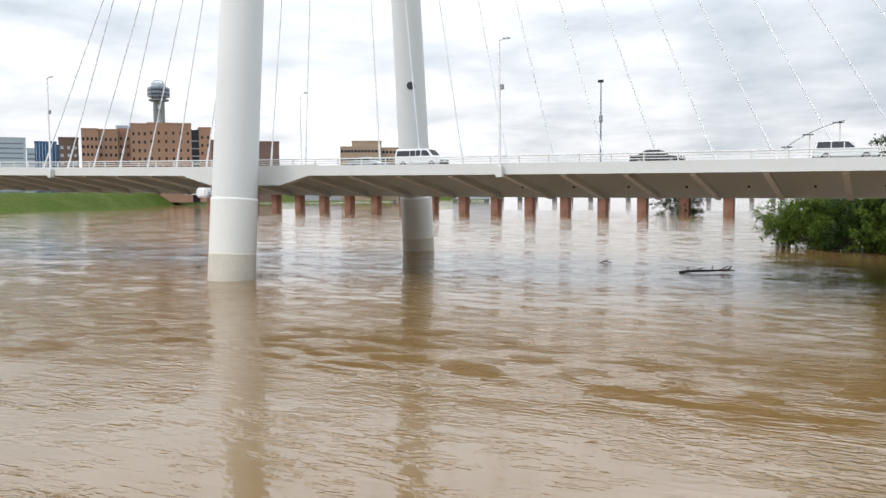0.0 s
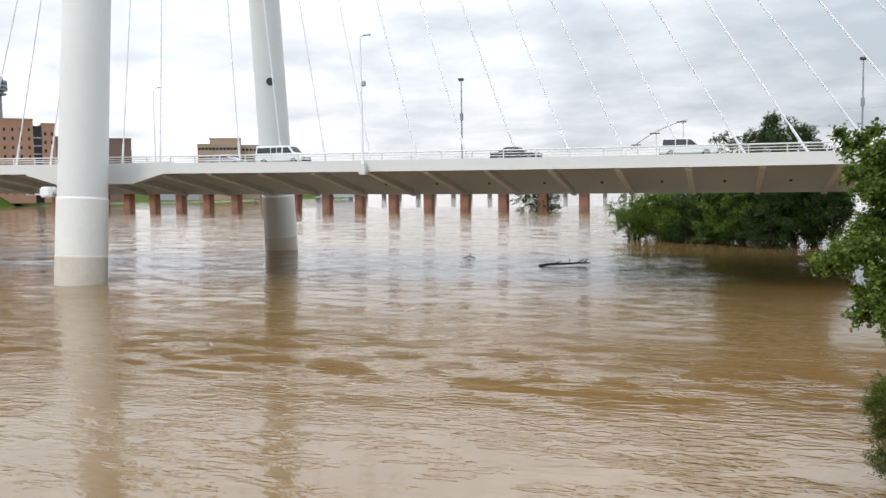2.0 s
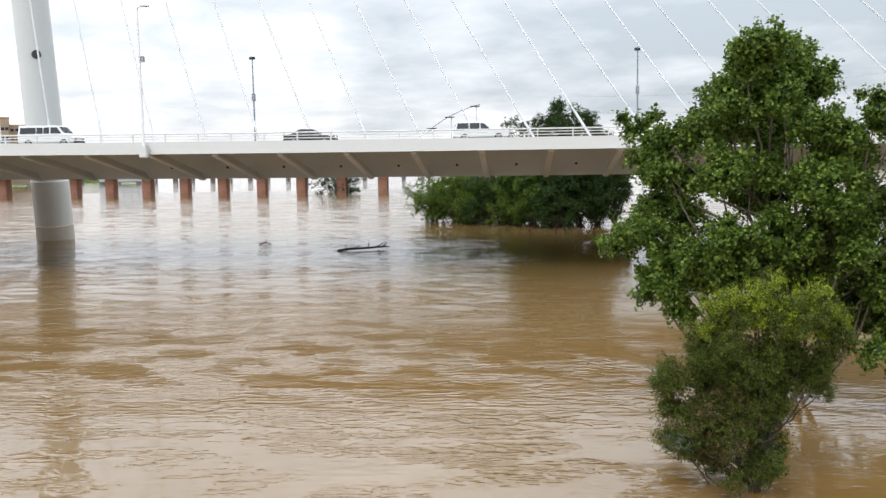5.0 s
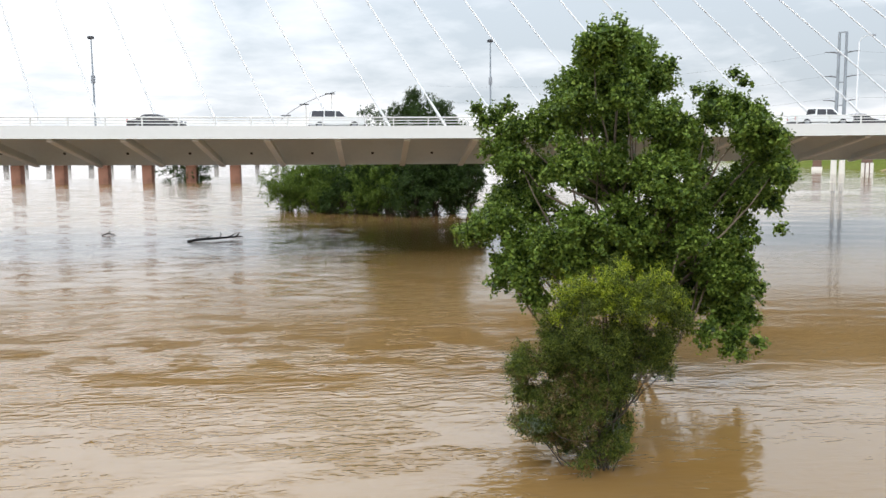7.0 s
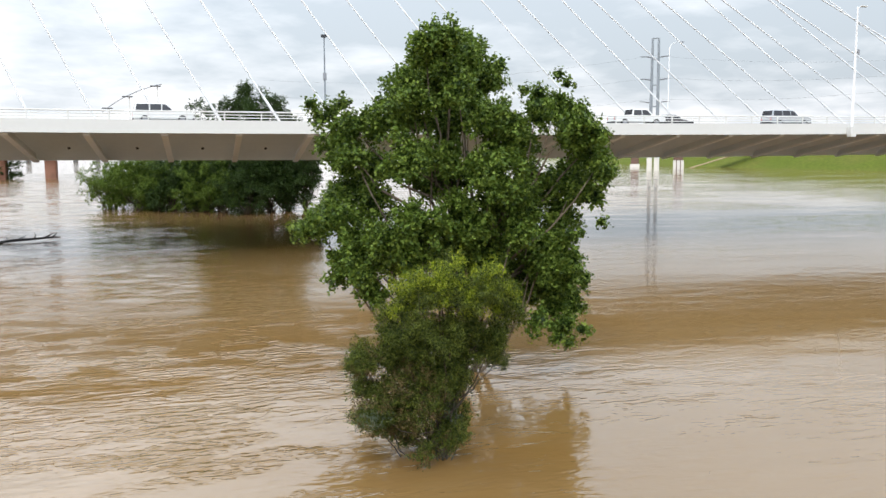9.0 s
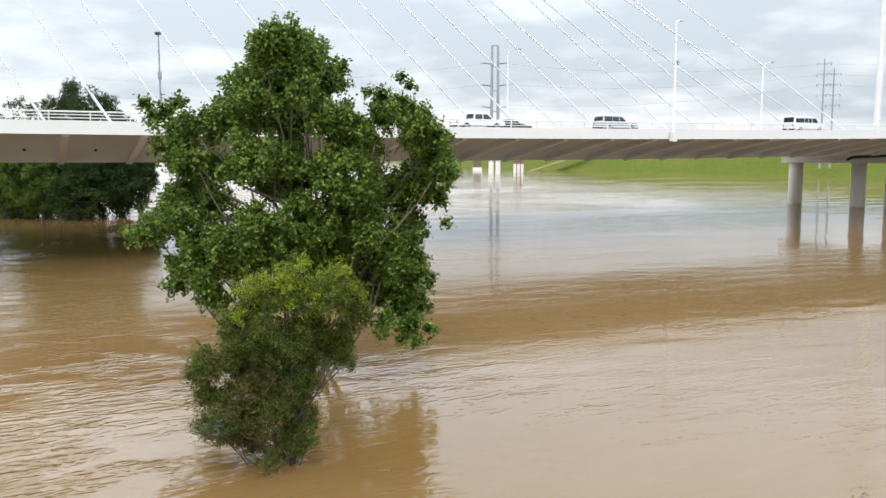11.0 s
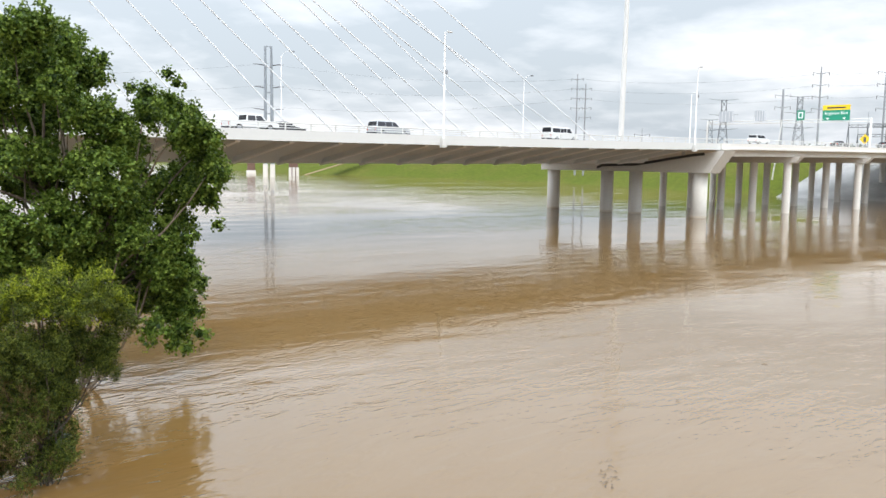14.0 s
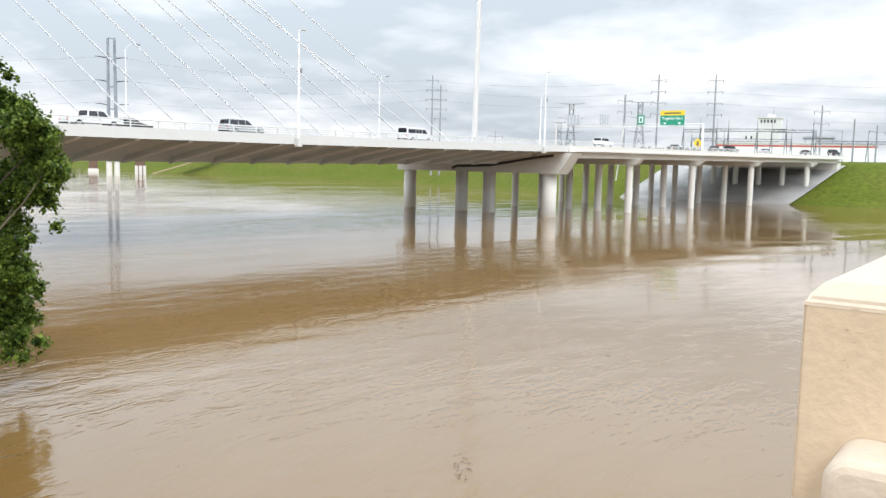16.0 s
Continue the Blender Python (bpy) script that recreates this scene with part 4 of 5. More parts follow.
# local: x away from the walkway, y along the parapet
DEEP, WIDE = 1.1, 0.85
part("shaft", boxed(0, -WIDE, -9.3, DEEP, 0, 0.0, bevel=0.006), BEIGE, post)
bm = bmesh.new()
rings = [[bm.verts.new((x, y, z)) for x, y in ((i, -WIDE + i), (DEEP - i, -WIDE + i), (DEEP - i, -j), (i, -j))] for i, j, z in ((-0.001, -0.001, -0.014), (0.002, 0.002, 0.004), (0.043, 0.036, 0.044))]
for a, b in zip(rings, rings[1:]):
    for k in range(4):
        bm.faces.new((a[k], a[(k + 1) % 4], b[(k + 1) % 4], b[k]))
bm.faces.new(rings[-1]), bm.faces.new(rings[0][::-1])
bmesh.ops.recalc_face_normals(bm, faces=bm.faces[:])
bmesh.ops.bevel(bm, geom=[e for e in bm.edges if e.verts[0].co.z > 0.003 and e.verts[1].co.z > 0.003], offset=0.009, segments=4, affect="EDGES")
part("cap", bm, BEIGE_TOP, post, "bleached chamfered cap")


def stub_outline(cut):
    arc = [(-0.16 + (0.06 - cut) * math.cos(a), -0.374 + (0.06 - cut) * math.sin(a)) for a in [k * math.pi / 16 for k in range(9)]]
    return [(-WIDE, -9.3), (-0.10 - cut, -9.3)] + arc + [(-WIDE, -0.314 - cut)]


bm = sweep([(x, stub_outline(cut)) for x, cut in ((-0.195, 0.03), (-0.19, 0.015), (-0.18, 0.005), (-0.165, 0.0), (-0.002, 0.0))])
part("rail_stub", bm, BEIGE_TOP, post, "bleached end block of the parapet rail")
# chips knocked out of the paint
rnd = random.Random(6)
for y, z, w, h in ((-0.115, -0.012, 0.03, 0.006), (-0.10, -0.062, 0.012, 0.006), (-0.108, -0.072, 0.007, 0.005), (-0.10, -0.135, 0.012, 0.008), (-0.107, -0.15, 0.007, 0.007), (-0.13, -0.30, 0.005, 0.003), (-0.02, -0.33, 0.006, 0.003), (-0.004, -0.1, 0.004, 0.008), (-0.125, -0.066, 0.02, 0.004), (-0.118, -0.09, 0.014, 0.004), (-0.12, -0.14, 0.016, 0.003), (-0.095, -0.16, 0.01, 0.003), (-0.1, -0.175, 0.008, 0.003), (-0.02, -0.2, 0.005, 0.003), (-0.07, -0.25, 0.004, 0.004), (-0.05, -0.29, 0.006, 0.002)):
    bm = bmesh.new()
    ring = [bm.verts.new((-0.0008, y + w * 0.5 * math.cos(a) * rnd.uniform(0.3, 1.2), z + h * 0.5 * math.sin(a) * rnd.uniform(0.3, 1.2))) for a in [k * math.pi / 5 for k in range(10)]]
    bm.faces.new(ring)
    part("paint_chip", bm, CHIP, post, "small chipped spot")

# ---- lamps on the bridge ----


def edge_lamp(x, y, z0, z1, reach, label):
    lamp = thing("street_lamp", label, "street lamp", "lamps along the bridge", at=pose(x, y, z0))
    part("pole", tubed([(0, 0, 0), (0, 0, z1 - z0)], [0.15, 0.08], 10), WHITE_PAINT, lamp)
    part("bracket", boxed(-0.35, -0.3, -0.9, 0.35, 0.3, 0.15, bevel=0.04), WHITE_STEEL, lamp)
    part("arm", tubed([(0, 0, z1 - z0 - 0.1), (reach, 0, z1 - z0 + 0.1)], 0.05, 6), WHITE_STEEL, lamp)
    part("lamp_head", boxed(reach - 0.1, -0.16, z1 - z0, reach + 0.65, 0.16, z1 - z0 + 0.16, bevel=0.04), WHITE_STEEL, lamp)
    part("camera_box", boxed(0.12, -0.12, 7.6, 0.45, 0.12, 8.1, bevel=0.03), GALV, lamp)
    return lamp


for x in (-99.5, -33.4, 65.6, 119.6):
    edge_lamp(x, NEAR - 0.32, edge_z(x) + 0.6, edge_z(x) + 13.0, 0.45, "white bridge lamp post bolted to the edge beam")
for x, arm in ((-86.5, 0), (-35, 1), (15.8, 1), (66.5, 0), (120, 0), (178, 0)):
    lamp = thing("street_lamp", "slender roadway lamp with a dark head on the bridge" if arm else "slender white roadway lamp with a curved arm", "street lamp", "lamps along the bridge", at=pose(x, FAR - 1.6 if x < 129 else turned(x) + 37.5, edge_z(x) + 0.8))
    part("pole", tubed([(0, 0, 0), (0, 0, 12.6)], [0.14, 0.08], 8), PYLON_STEEL if arm else WHITE_PAINT, lamp)
    if arm:
        part("lamp_head", boxed(-0.4, -0.25, 12.5, 0.35, 0.25, 12.85, bevel=0.06), DARK_METAL, lamp)
        part("camera_box", boxed(-0.22, -0.2, 7.0, 0.22, 0.2, 8.0, bevel=0.06), GALV, lamp)
    else:
        part("arm", tubed([(0, 0, 12.4), (0.25, -0.1, 13.0), (0.8, -0.3, 13.35), (1.5, -0.5, 13.4)], 0.05, 6), WHITE_STEEL, lamp)
        part("lamp_head", boxed(1.3, -0.7, 13.3, 2.0, -0.4, 13.5, bevel=0.04), GALV, lamp)
mast = thing("white_mast", "tall plain white steel mast at the bridge edge", "mast", at=pose(101.2, NEAR + 0.6, edge_z(100.8) + 0.9))
part("pole", tubed([(0, 0, 0), (0.3, 0, 20), (0.6, 0, 40)], [0.42, 0.34, 0.24], 20), WHITE_STEEL, mast)
part("base_plate", boxed(-0.6, -0.6, -0.02, 0.6, 0.6, 0.1), WHITE_PAINT, mast)
arched = thing("arched_lamp", "arched light mast with three dark lamp heads", "street lamp")
part("arched_arm", tubed([(-24.2, 233.8, 19.8), (-23, 233.9, 20.9), (-20.8, 234.1, 22.5), (-18, 234.3, 24.1), (-15, 234.5, 25.5), (-11, 234.7, 26.9), (-9.5, 234.8, 27.2)], 0.12, 8), GALV, arched)
for x, z in ((-23, 20.7), (-18, 23.7), (-11, 26.5)):
    part("post", tubed([(x + 0.4, 234.6, -3), (x + 0.4, 234.6, z)], 0.14, 8), WHITE_STEEL, arched)
    part("lamp_head", boxed(x - 1.3, 234, z, x + 1.3, 234.6, z + 0.28, bevel=0.06), DARK_METAL, arched)

# ---- power pylons, poles, wires ----
pylon = thing("power_pylon", "twin-pole steel power pylon on white bases in the flood", "power pylon", at=pose(206.8, 358.8, 0, 0, 0, -30))
for x in (-1.65, 1.65):
    part("base", column(1.25, -4, 6.2, 18), CONCRETE, pylon, "white concrete base").location = (x, 0, 0)
    part("pole", tubed([(x, 0, 6), (x * 0.85, 0, 62)], [0.98, 0.55], 10), PYLON_STEEL, pylon)
for z in (61.6, 52, 40, 30):
    part("crosspiece", boxed(-1.6, -0.25, z, 1.6, 0.25, z + 0.5), PYLON_STEEL, pylon)
for z in (53.5, 43, 32.5):
    for sx in (-1, 1):
        part("crossarm", tubed([(sx * 1.7, 0, z - 0.5), (sx * 4.5, 0, z), (sx * 7.0, 0, z + 0.1)], [0.28, 0.22, 0.12], 6), DARK_METAL, pylon)


def power_pole(x, y, top, arms, label="grey steel power pole with short crossarms", r=0.45, ground=3.5):
    pole = thing("power_pole", label, "power pole", "power poles beyond the levee", at=pose(x, y, ground, 0, 0, -60))
    hgt = top - ground
    part("pole", tubed([(0, 0, 0), (0, 0, hgt)], [r, r * 0.55], 8), GALV, pole)
    for k in range(arms):
        z = hgt - 2.2 - 4.2 * k
        for sx in (-1, 1):
            part("crossarm", tubed([(0, 0, z - 0.3), (sx * 2.6, 0, z + 0.25)], [0.14, 0.08], 5), GALV, pole)
            part("insulator", tubed([(sx * 2.6, 0, z + 0.25), (sx * 2.6, 0, z - 0.9)], 0.1, 5), DARK_METAL, pole)
    return pole


power_pole(293.9, 241.7, 48.2, 4)
power_pole(296.5, 239.0, 44.0, 4)
power_pole(300.6, 136.7, 44.4, 4)
power_pole(308.5, 117.7, 44.2, 4)
power_pole(295.4, 147.7, 36.7, 2, r=0.6)
power_pole(319.5, 82.7, 32.7, 2)
power_pole(322.0, 72.3, 27.9, 0, "plain grey power pole beside the levee")
power_pole(250.0, 176.0, 21.5, 1, "short dark timber power pole on the levee", 0.2, 12)
power_pole(330.0, 66.5, 26, 1)


def lattice(x, y, top, wide):
    """A four-legged steel lattice tower with three arms."""
    tower = thing("lattice_tower", "dark steel lattice power tower beyond the levee", "power pylon", "lattice towers", at=pose(x, y, 3.5, 0, 0, -55))
    hgt = top - 3.5

    def half(z):
        return wide * (1 - 0.72 * min(1, z / (hgt * 0.75))) / 2

    for sx in (-1, 1):
        for sy in (-1, 1):
            part("leg", tubed([(sx * half(z), sy * half(z), z) for z in (0, hgt * 0.4, hgt * 0.75, hgt)], 0.12, 5), PYLON_DARK, tower)
    bm = bmesh.new()
    levels = [hgt * k / 9 for k in range(10)]
    for a, b in zip(levels, levels[1:]):
        for sy in (-1, 1):
            tube(bm, [(-half(a), sy * half(a), a), (half(b), sy * half(b), b)], 0.06, 4)
            tube(bm, [(half(a), sy * half(a), a), (-half(b), sy * half(b), b)], 0.06, 4)
            tube(bm, [(sy * half(a), -half(a), a), (sy * half(b), half(b), b)], 0.06, 4)
    tagged(part("bracing", bm, PYLON_DARK, tower), kind="stuff")
    for z in (hgt * 0.62, hgt * 0.8, hgt - 0.2):
        part("crossarm", tubed([(-6, 0, z + 0.5), (-1, 0, z), (1, 0, z), (6, 0, z + 0.5)], [0.06, 0.14, 0.14, 0.06], 5), PYLON_DARK, tower)


lattice(329.3, 190.4, 36.8, 7)
lattice(343.1, 163.9, 37.8, 7)
lattice(420, 250, 34, 7)


def wire(a, b, sag):
    pts = []
    for k in range(13):
        q = k / 12
        p = Vector(a).lerp(Vector(b), q)
        pts.append(p - Vector((0, 0, sag * 4 * q * (1 - q))))
    tagged(part("power_line", tubed(pts, 0.022, 4), DARK_METAL), "thin dark sagging overhead power line", "power line", "power lines")


for dz in (0, -4.2, -8.4):
    wire((293.9, 241.7, 46 + dz), (206.8, 358.8, 54 + dz * 2.4), 4)
    wire((293.9, 241.7, 46 + dz), (300.6, 136.7, 42 + dz), 2.5)
    wire((300.6, 136.7, 42 + dz), (308.5, 117.7, 42 + dz), 0.4)
    wire((308.5, 117.7, 42 + dz), (330, -40, 38 + dz), 3)
    wire((206.8, 358.8, 54 + dz * 2.4), (40, 560, 56 + dz * 2.4), 6)
for z in (20.5, 24, 27):
    wire((319.5, 82.7, z), (345, -60, z + 1), 2)

# short brown piers near the far levee, boat ramp
for x, y, cap in ((242, 440, 0), (231, 376, 1)):
    p = thing("old_pier", "short brown pier stub with a pale base by the levee", "bridge pier", at=pose(x, y, 0, 0, 0, -25))
    part("shaft", boxed(-2.2, -1.5, -3, 2.2, 1.5, 9.5, bevel=0.1), OLD_PIER, p)
    if cap:
        for k in (-1.9, 0.0, 1.9):
            part("fender", boxed(k - 0.7, -2.2, -3, k + 0.7, -1.45, 4.6, bevel=0.12), CONCRETE, p, "pale concrete fender")
    else:
        part("base", boxed(-2.6, -2, -3, 2.6, 2, 1.9, bevel=0.15), CONCRETE, p, "pale concrete base")
bm = bmesh.new()
a = [bm.verts.new(v) for v in ((256, 404, -0.4), (261, 414, -0.4), (303, 412, 10.7), (300, 406, 10.7))]
b = [bm.verts.new(v.co + Vector((0, 0, 0.32))) for v in a]
for i in range(4):
    bm.faces.new((a[i], a[(i + 1) % 4], b[(i + 1) % 4], b[i]))
bm.faces.new(b), bm.faces.new(a[::-1])
tagged(part("ramp", bm, DIRT), "worn tan track climbing the grass levee", "track", kind="structure")

# ---- sign gantry on the viaduct ----
gantry = thing("sign_gantry", "white overhead sign gantry across the approach road", "sign gantry")
GX0, GY0, GX1, GY1 = 235.9, 142.1, 240.1, 95.0
bm = bmesh.new()
for z in (21.6, 22.4):
    tube(bm, [(GX0, GY0, z), (GX1, GY1, z)], 0.14, 6)
part("beam", bm, WHITE_STEEL, gantry)
for k in range(17):
    q = k / 16
    part("brace", tubed([(GX0 + (GX1 - GX0) * q, GY0 + (GY1 - GY0) * q, 21.6 if k % 2 else 22.4), (GX0 + (GX1 - GX0) * min(1, q + 1 / 16), GY0 + (GY1 - GY0) * min(1, q + 1 / 16), 22.4 if k % 2 else 21.6)], 0.06, 5), WHITE_STEEL, gantry)
for x, y in ((GX0, GY0), (GX1, GY1)):
    part("post", tubed([(x, y, 5), (x, y, 22.6)], 0.3, 10), WHITE_STEEL, gantry)
part("post", tubed([(237.9, 121.2, 5), (238.0, 119.2, 22)], 0.22, 8), WHITE_STEEL, gantry)


def road_sign(y0, y1, z0, z1, mat, label, name="road_sign"):
    """A flat sign on the gantry that faces back along the road."""
    xm = GX0 + (GX1 - GX0) * ((y0 + y1) / 2 - GY0) / (GY1 - GY0)
    ob = thing(name, label, "road sign", "signs on the gantry", at=pose(xm - 0.35, (y0 + y1) / 2, z0))
    w = (y1 - y0) / 2
    part("panel", boxed(-0.06, -w, 0, 0.06, w, z1 - z0, bevel=0.03), mat, ob)
    for q in (-0.6, 0.6):
        part("bracket", boxed(0.06, q * w - 0.06, 0.1, 0.4, q * w + 0.06, z1 - z0 - 0.1), GALV, ob)
    return ob, w


def lettering(parent, text, size, y, z, mat):
    cu = bpy.data.curves.new("lettering", "FONT")
    cu.body, cu.size, cu.align_x, cu.align_y, cu.extrude = text, size, "CENTER", "CENTER", 0.01
    tmp = bpy.data.objects.new("lettering", cu)
    scene.collection.objects.link(tmp)
    bpy.context.view_layer.update()
    me = bpy.data.meshes.new_from_object(tmp)
    scene.collection.objects.unlink(tmp)
    bpy.data.objects.remove(tmp)
    me.materials.append(mat)
    ob = new("lettering", me)
    ob.parent = parent
    ob.matrix_basis = pose(-0.075, y, z, 90, 0, -90)
    return ob


sg, w = road_sign(100.3, 107.9, 22.0, 24.9, SIGN_GREEN, "green exit sign with a yellow header and white lettering")
part("header", boxed(-0.07, -w, 2.92, 0.07, w, 4.3, bevel=0.03), SIGN_YELLOW, sg, "yellow header panel")
part("text_bar", boxed(-0.085, -2.6, 3.35, -0.07, 2.6, 3.75), DARK_METAL, sg)
lettering(sg, "Singleton Blvd", 1.12, 0, 2.0, WHITE_PAINT)
for y in (-2.3, 2.3):
    bm = bmesh.new()
    vs = [bm.verts.new((-0.075, y + a, b)) for a, b in ((-0.5, 0.75), (0.5, 0.75), (0, 0.2))]
    bm.faces.new(vs)
    part("arrow", bm, WHITE_PAINT, sg, "white down arrow")
ns, w = road_sign(112.6, 114.9, 22.3, 25.1, SIGN_GREEN, "small square green sign with a white border")
part("symbol", boxed(-0.08, -0.7, 0.5, -0.06, 0.7, 2.3), WHITE_PAINT, ns, "white plate with a dark mark")
part("mark", boxed(-0.1, -0.35, 0.8, -0.08, 0.35, 2.0), SIGN_GREEN, ns)
for y0, y1 in ((123.8, 127.4), (133.6, 138.6)):
    back, w = road_sign(y0, y1, 22.2, 25.4, PANEL_GREY, "bare grey back of a road sign on stiffeners")
    for k in range(5):
        part("stiffener", boxed(-0.14, -w + 0.2 + k * (2 * w - 0.4) / 4 - 0.05, 0.05, -0.06, -w + 0.2 + k * (2 * w - 0.4) / 4 + 0.05, 3.15), WHITE_PAINT, back)
ys = thing("warning_sign", "small yellow roadside warning sign on a post", "road sign", at=pose(248, 99.5, 12))
part("post", tubed([(0, 0, -2), (0, 0, 5.5)], 0.08, 6), GALV, ys)
part("panel", boxed(-0.04, -1.05, -1.05, 0.04, 1.05, 1.05, bevel=0.03), SIGN_YELLOW, ys).matrix_basis = pose(0, 0, 5.0, 45)
part("symbol", boxed(-0.06, -0.35, 4.2, -0.04, 0.35, 5.6), DARK_METAL, ys, "dark mark")

# ---- substation and sheds behind the levee ----


def portal(x, y, turn, wide, top, n):
    ob = thing("steel_portal", "dark steel substation portal frame with splayed legs", "substation frame", "substation frames", at=pose(x, y, 3.5, 0, 0, turn))
    hgt = top - 3.5
    for dz in (-0.45, 0.45):
        part("beam", tubed([(-wide / 2, 0, hgt + dz), (wide / 2, 0, hgt + dz)], 0.13, 6), PYLON_DARK, ob)
    bays = max(4, int(wide / 1.6))
    bm = bmesh.new()
    for k in range(bays):
        a, b = -wide / 2 + wide * k / bays, -wide / 2 + wide * (k + 1) / bays
        tube(bm, [(a, 0, hgt - 0.45 if k % 2 else hgt + 0.45), (b, 0, hgt + 0.45 if k % 2 else hgt - 0.45)], 0.06, 4)
    tagged(part("lacing", bm, PYLON_DARK, ob), kind="stuff")
    for k in range(n):
        q = -wide / 2 + wide * k / (n - 1)
        part("leg", tubed([(q - 1.2, 0, 0), (q, 0, hgt)], 0.17, 6), PYLON_DARK, ob)
        part("leg", tubed([(q + 1.2, 0, 0), (q, 0, hgt)], 0.17, 6), PYLON_DARK, ob)
        part("spike", tubed([(q, 0, hgt), (q, 0, hgt + 4.5)], [0.12, 0.04], 5), PYLON_DARK, ob)


portal(306.5, 122, -70, 12, 23.4, 2)
portal(312, 108, -70, 30, 23.8, 4)
portal(318, 92, -70, 14, 23.6, 2)
portal(322, 112, -70, 36, 20.5, 4)
portal(332, 74, -70, 26, 20.0, 4)


def shed(name, label, p, q, z0, z1, mat, depth=30, band=None):
    """A long flat-roofed block whose front runs from p to q."""
    p, q = Vector((*p, 0)), Vector((*q, 0))
    d = q - p
    ob = thing(name, label, "building", at=pose(p.x, p.y, z0, 0, 0, math.degrees(math.atan2(d.y, d.x))))
    wdt = d.length
    part("wall", boxed(0, 0, 0, wdt, depth, z1 - z0), mat, ob)
    part("roof", boxed(-0.4, -0.4, z1 - z0, wdt + 0.4, depth + 0.4, z1 - z0 + 0.5), WHITE_STEEL, ob)
    if band:
        part("band", boxed(-0.06, -0.08, z1 - z0 - 1.5, wdt + 0.06, 0.0, z1 - z0 - 0.7), band, ob, "red painted band")
    return ob, wdt


wh, wdt = shed("warehouse", "long white warehouse with a red band under the roof", (404, 152), (422, 84), 3.5, 22, WHITE_PAINT, 40, RED_PAINT)
for k in range(9):
    part("bay_door", boxed(3 + k * 7.5, -0.1, 0, 8 + k * 7.5, 0.0, 7), PANEL_GREY, wh)
block, bw = shed("factory_block", "tall white factory block with roof machinery", (409, 134), (411.7, 124), 3.5, 34, WHITE_STEEL, 16)
for k in range(5):
    part("vent", boxed(1.0 + k * 1.5, -0.1, 28.3, 1.7 + k * 1.5, 0.0, 29.8), GLASS_DARK, block)
part("penthouse", boxed(4.0, 1, 31.0, 7.5, 6, 32.6), WHITE_STEEL, block)
part("aerial", tubed([(6.5, 3, 32.6), (6.5, 3, 36)], 0.12, 6), GALV, block)
part("annex", boxed(-7.5, 0.5, 0, -0.02, 10, 23.5), WHITE_STEEL, block, "lower white annex")
for k in range(2):
    part("vent", boxed(-5.5 + k * 2.4, 0.42, 20.5, -4.8 + k * 2.4, 0.5, 22.0), GLASS_DARK, block)
shed("factory_block", "low white factory block", (424, 76), (428, 62), 3.5, 17, WHITE_PAINT, 20)
tank = thing("roof_unit", "dark rooftop plant on the warehouse", "roof plant", at=pose(416, 108, 22.5))
part("drum", tubed([(0, -7, 2.4), (0, 7, 2.4)], 0.8, 10), GALV, tank)
part("hopper", tubed([(0, 2, 2), (0, 2, 6)], [1.2, 0.8], 8), GALV, tank)
for y in (-6, 0, 6):
    part("leg", tubed([(0, y, 0), (0, y, 2)], 0.2, 5), GALV, tank)
hd = thing("garage", "grey garage with a dark opening on the levee top", "building", at=pose(302, 46, 3.5, 0, 0, -75))
part("wall", boxed(0, 0, 0, 16, 10, 14), PANEL_GREY, hd)
part("door", boxed(3, -0.1, 7, 7, 0, 13), GLASS_DARK, hd)

# levee-top fence
fence = thing("levee_fence", "low white cable fence along the levee top", "fence")
fp = mesh_of("post", boxed(-0.07, -0.07, -0.6, 0.07, 0.07, 1.0), WHITE_STEEL)
for k in range(22):
    ob = new("post", fp)
    ob.parent, ob.location = fence, (289, 60 - k * 2.6, 12.5)
for dz in (0.85, 0.45):
    part("rail", tubed([(289, 61, 12.5 + dz), (289, 4, 12.5 + dz)], 0.04, 5), WHITE_STEEL, fence)

# far tree line on the right
far_woods = thing("far_woods", "dark distant line of trees beyond the levee", "trees", kind="stuff")
rng = np.random.default_rng(77)
cc, rr = [], []
for k in range(260):
    a = radians(rng.uniform(-8, 66))
    d = rng.uniform(760, 900)
    cc.append((d * math.sin(radians(90) - a), d * math.cos(radians(90) - a), rng.uniform(6, 13)))
    rr.append(rng.uniform(5, 9))
for k in range(70):
    a = radians(rng.uniform(17, 28))
    d = rng.uniform(700, 800)
    cc.append((d * math.cos(a), d * math.sin(a), rng.uniform(14, 23)))
    rr.append(rng.uniform(4, 7))
leaf_cloud("foliage", cc, rr, 32000, 2.4, LEAF_DARK, far_woods, 78)

# ---- the city beyond the left levee ----


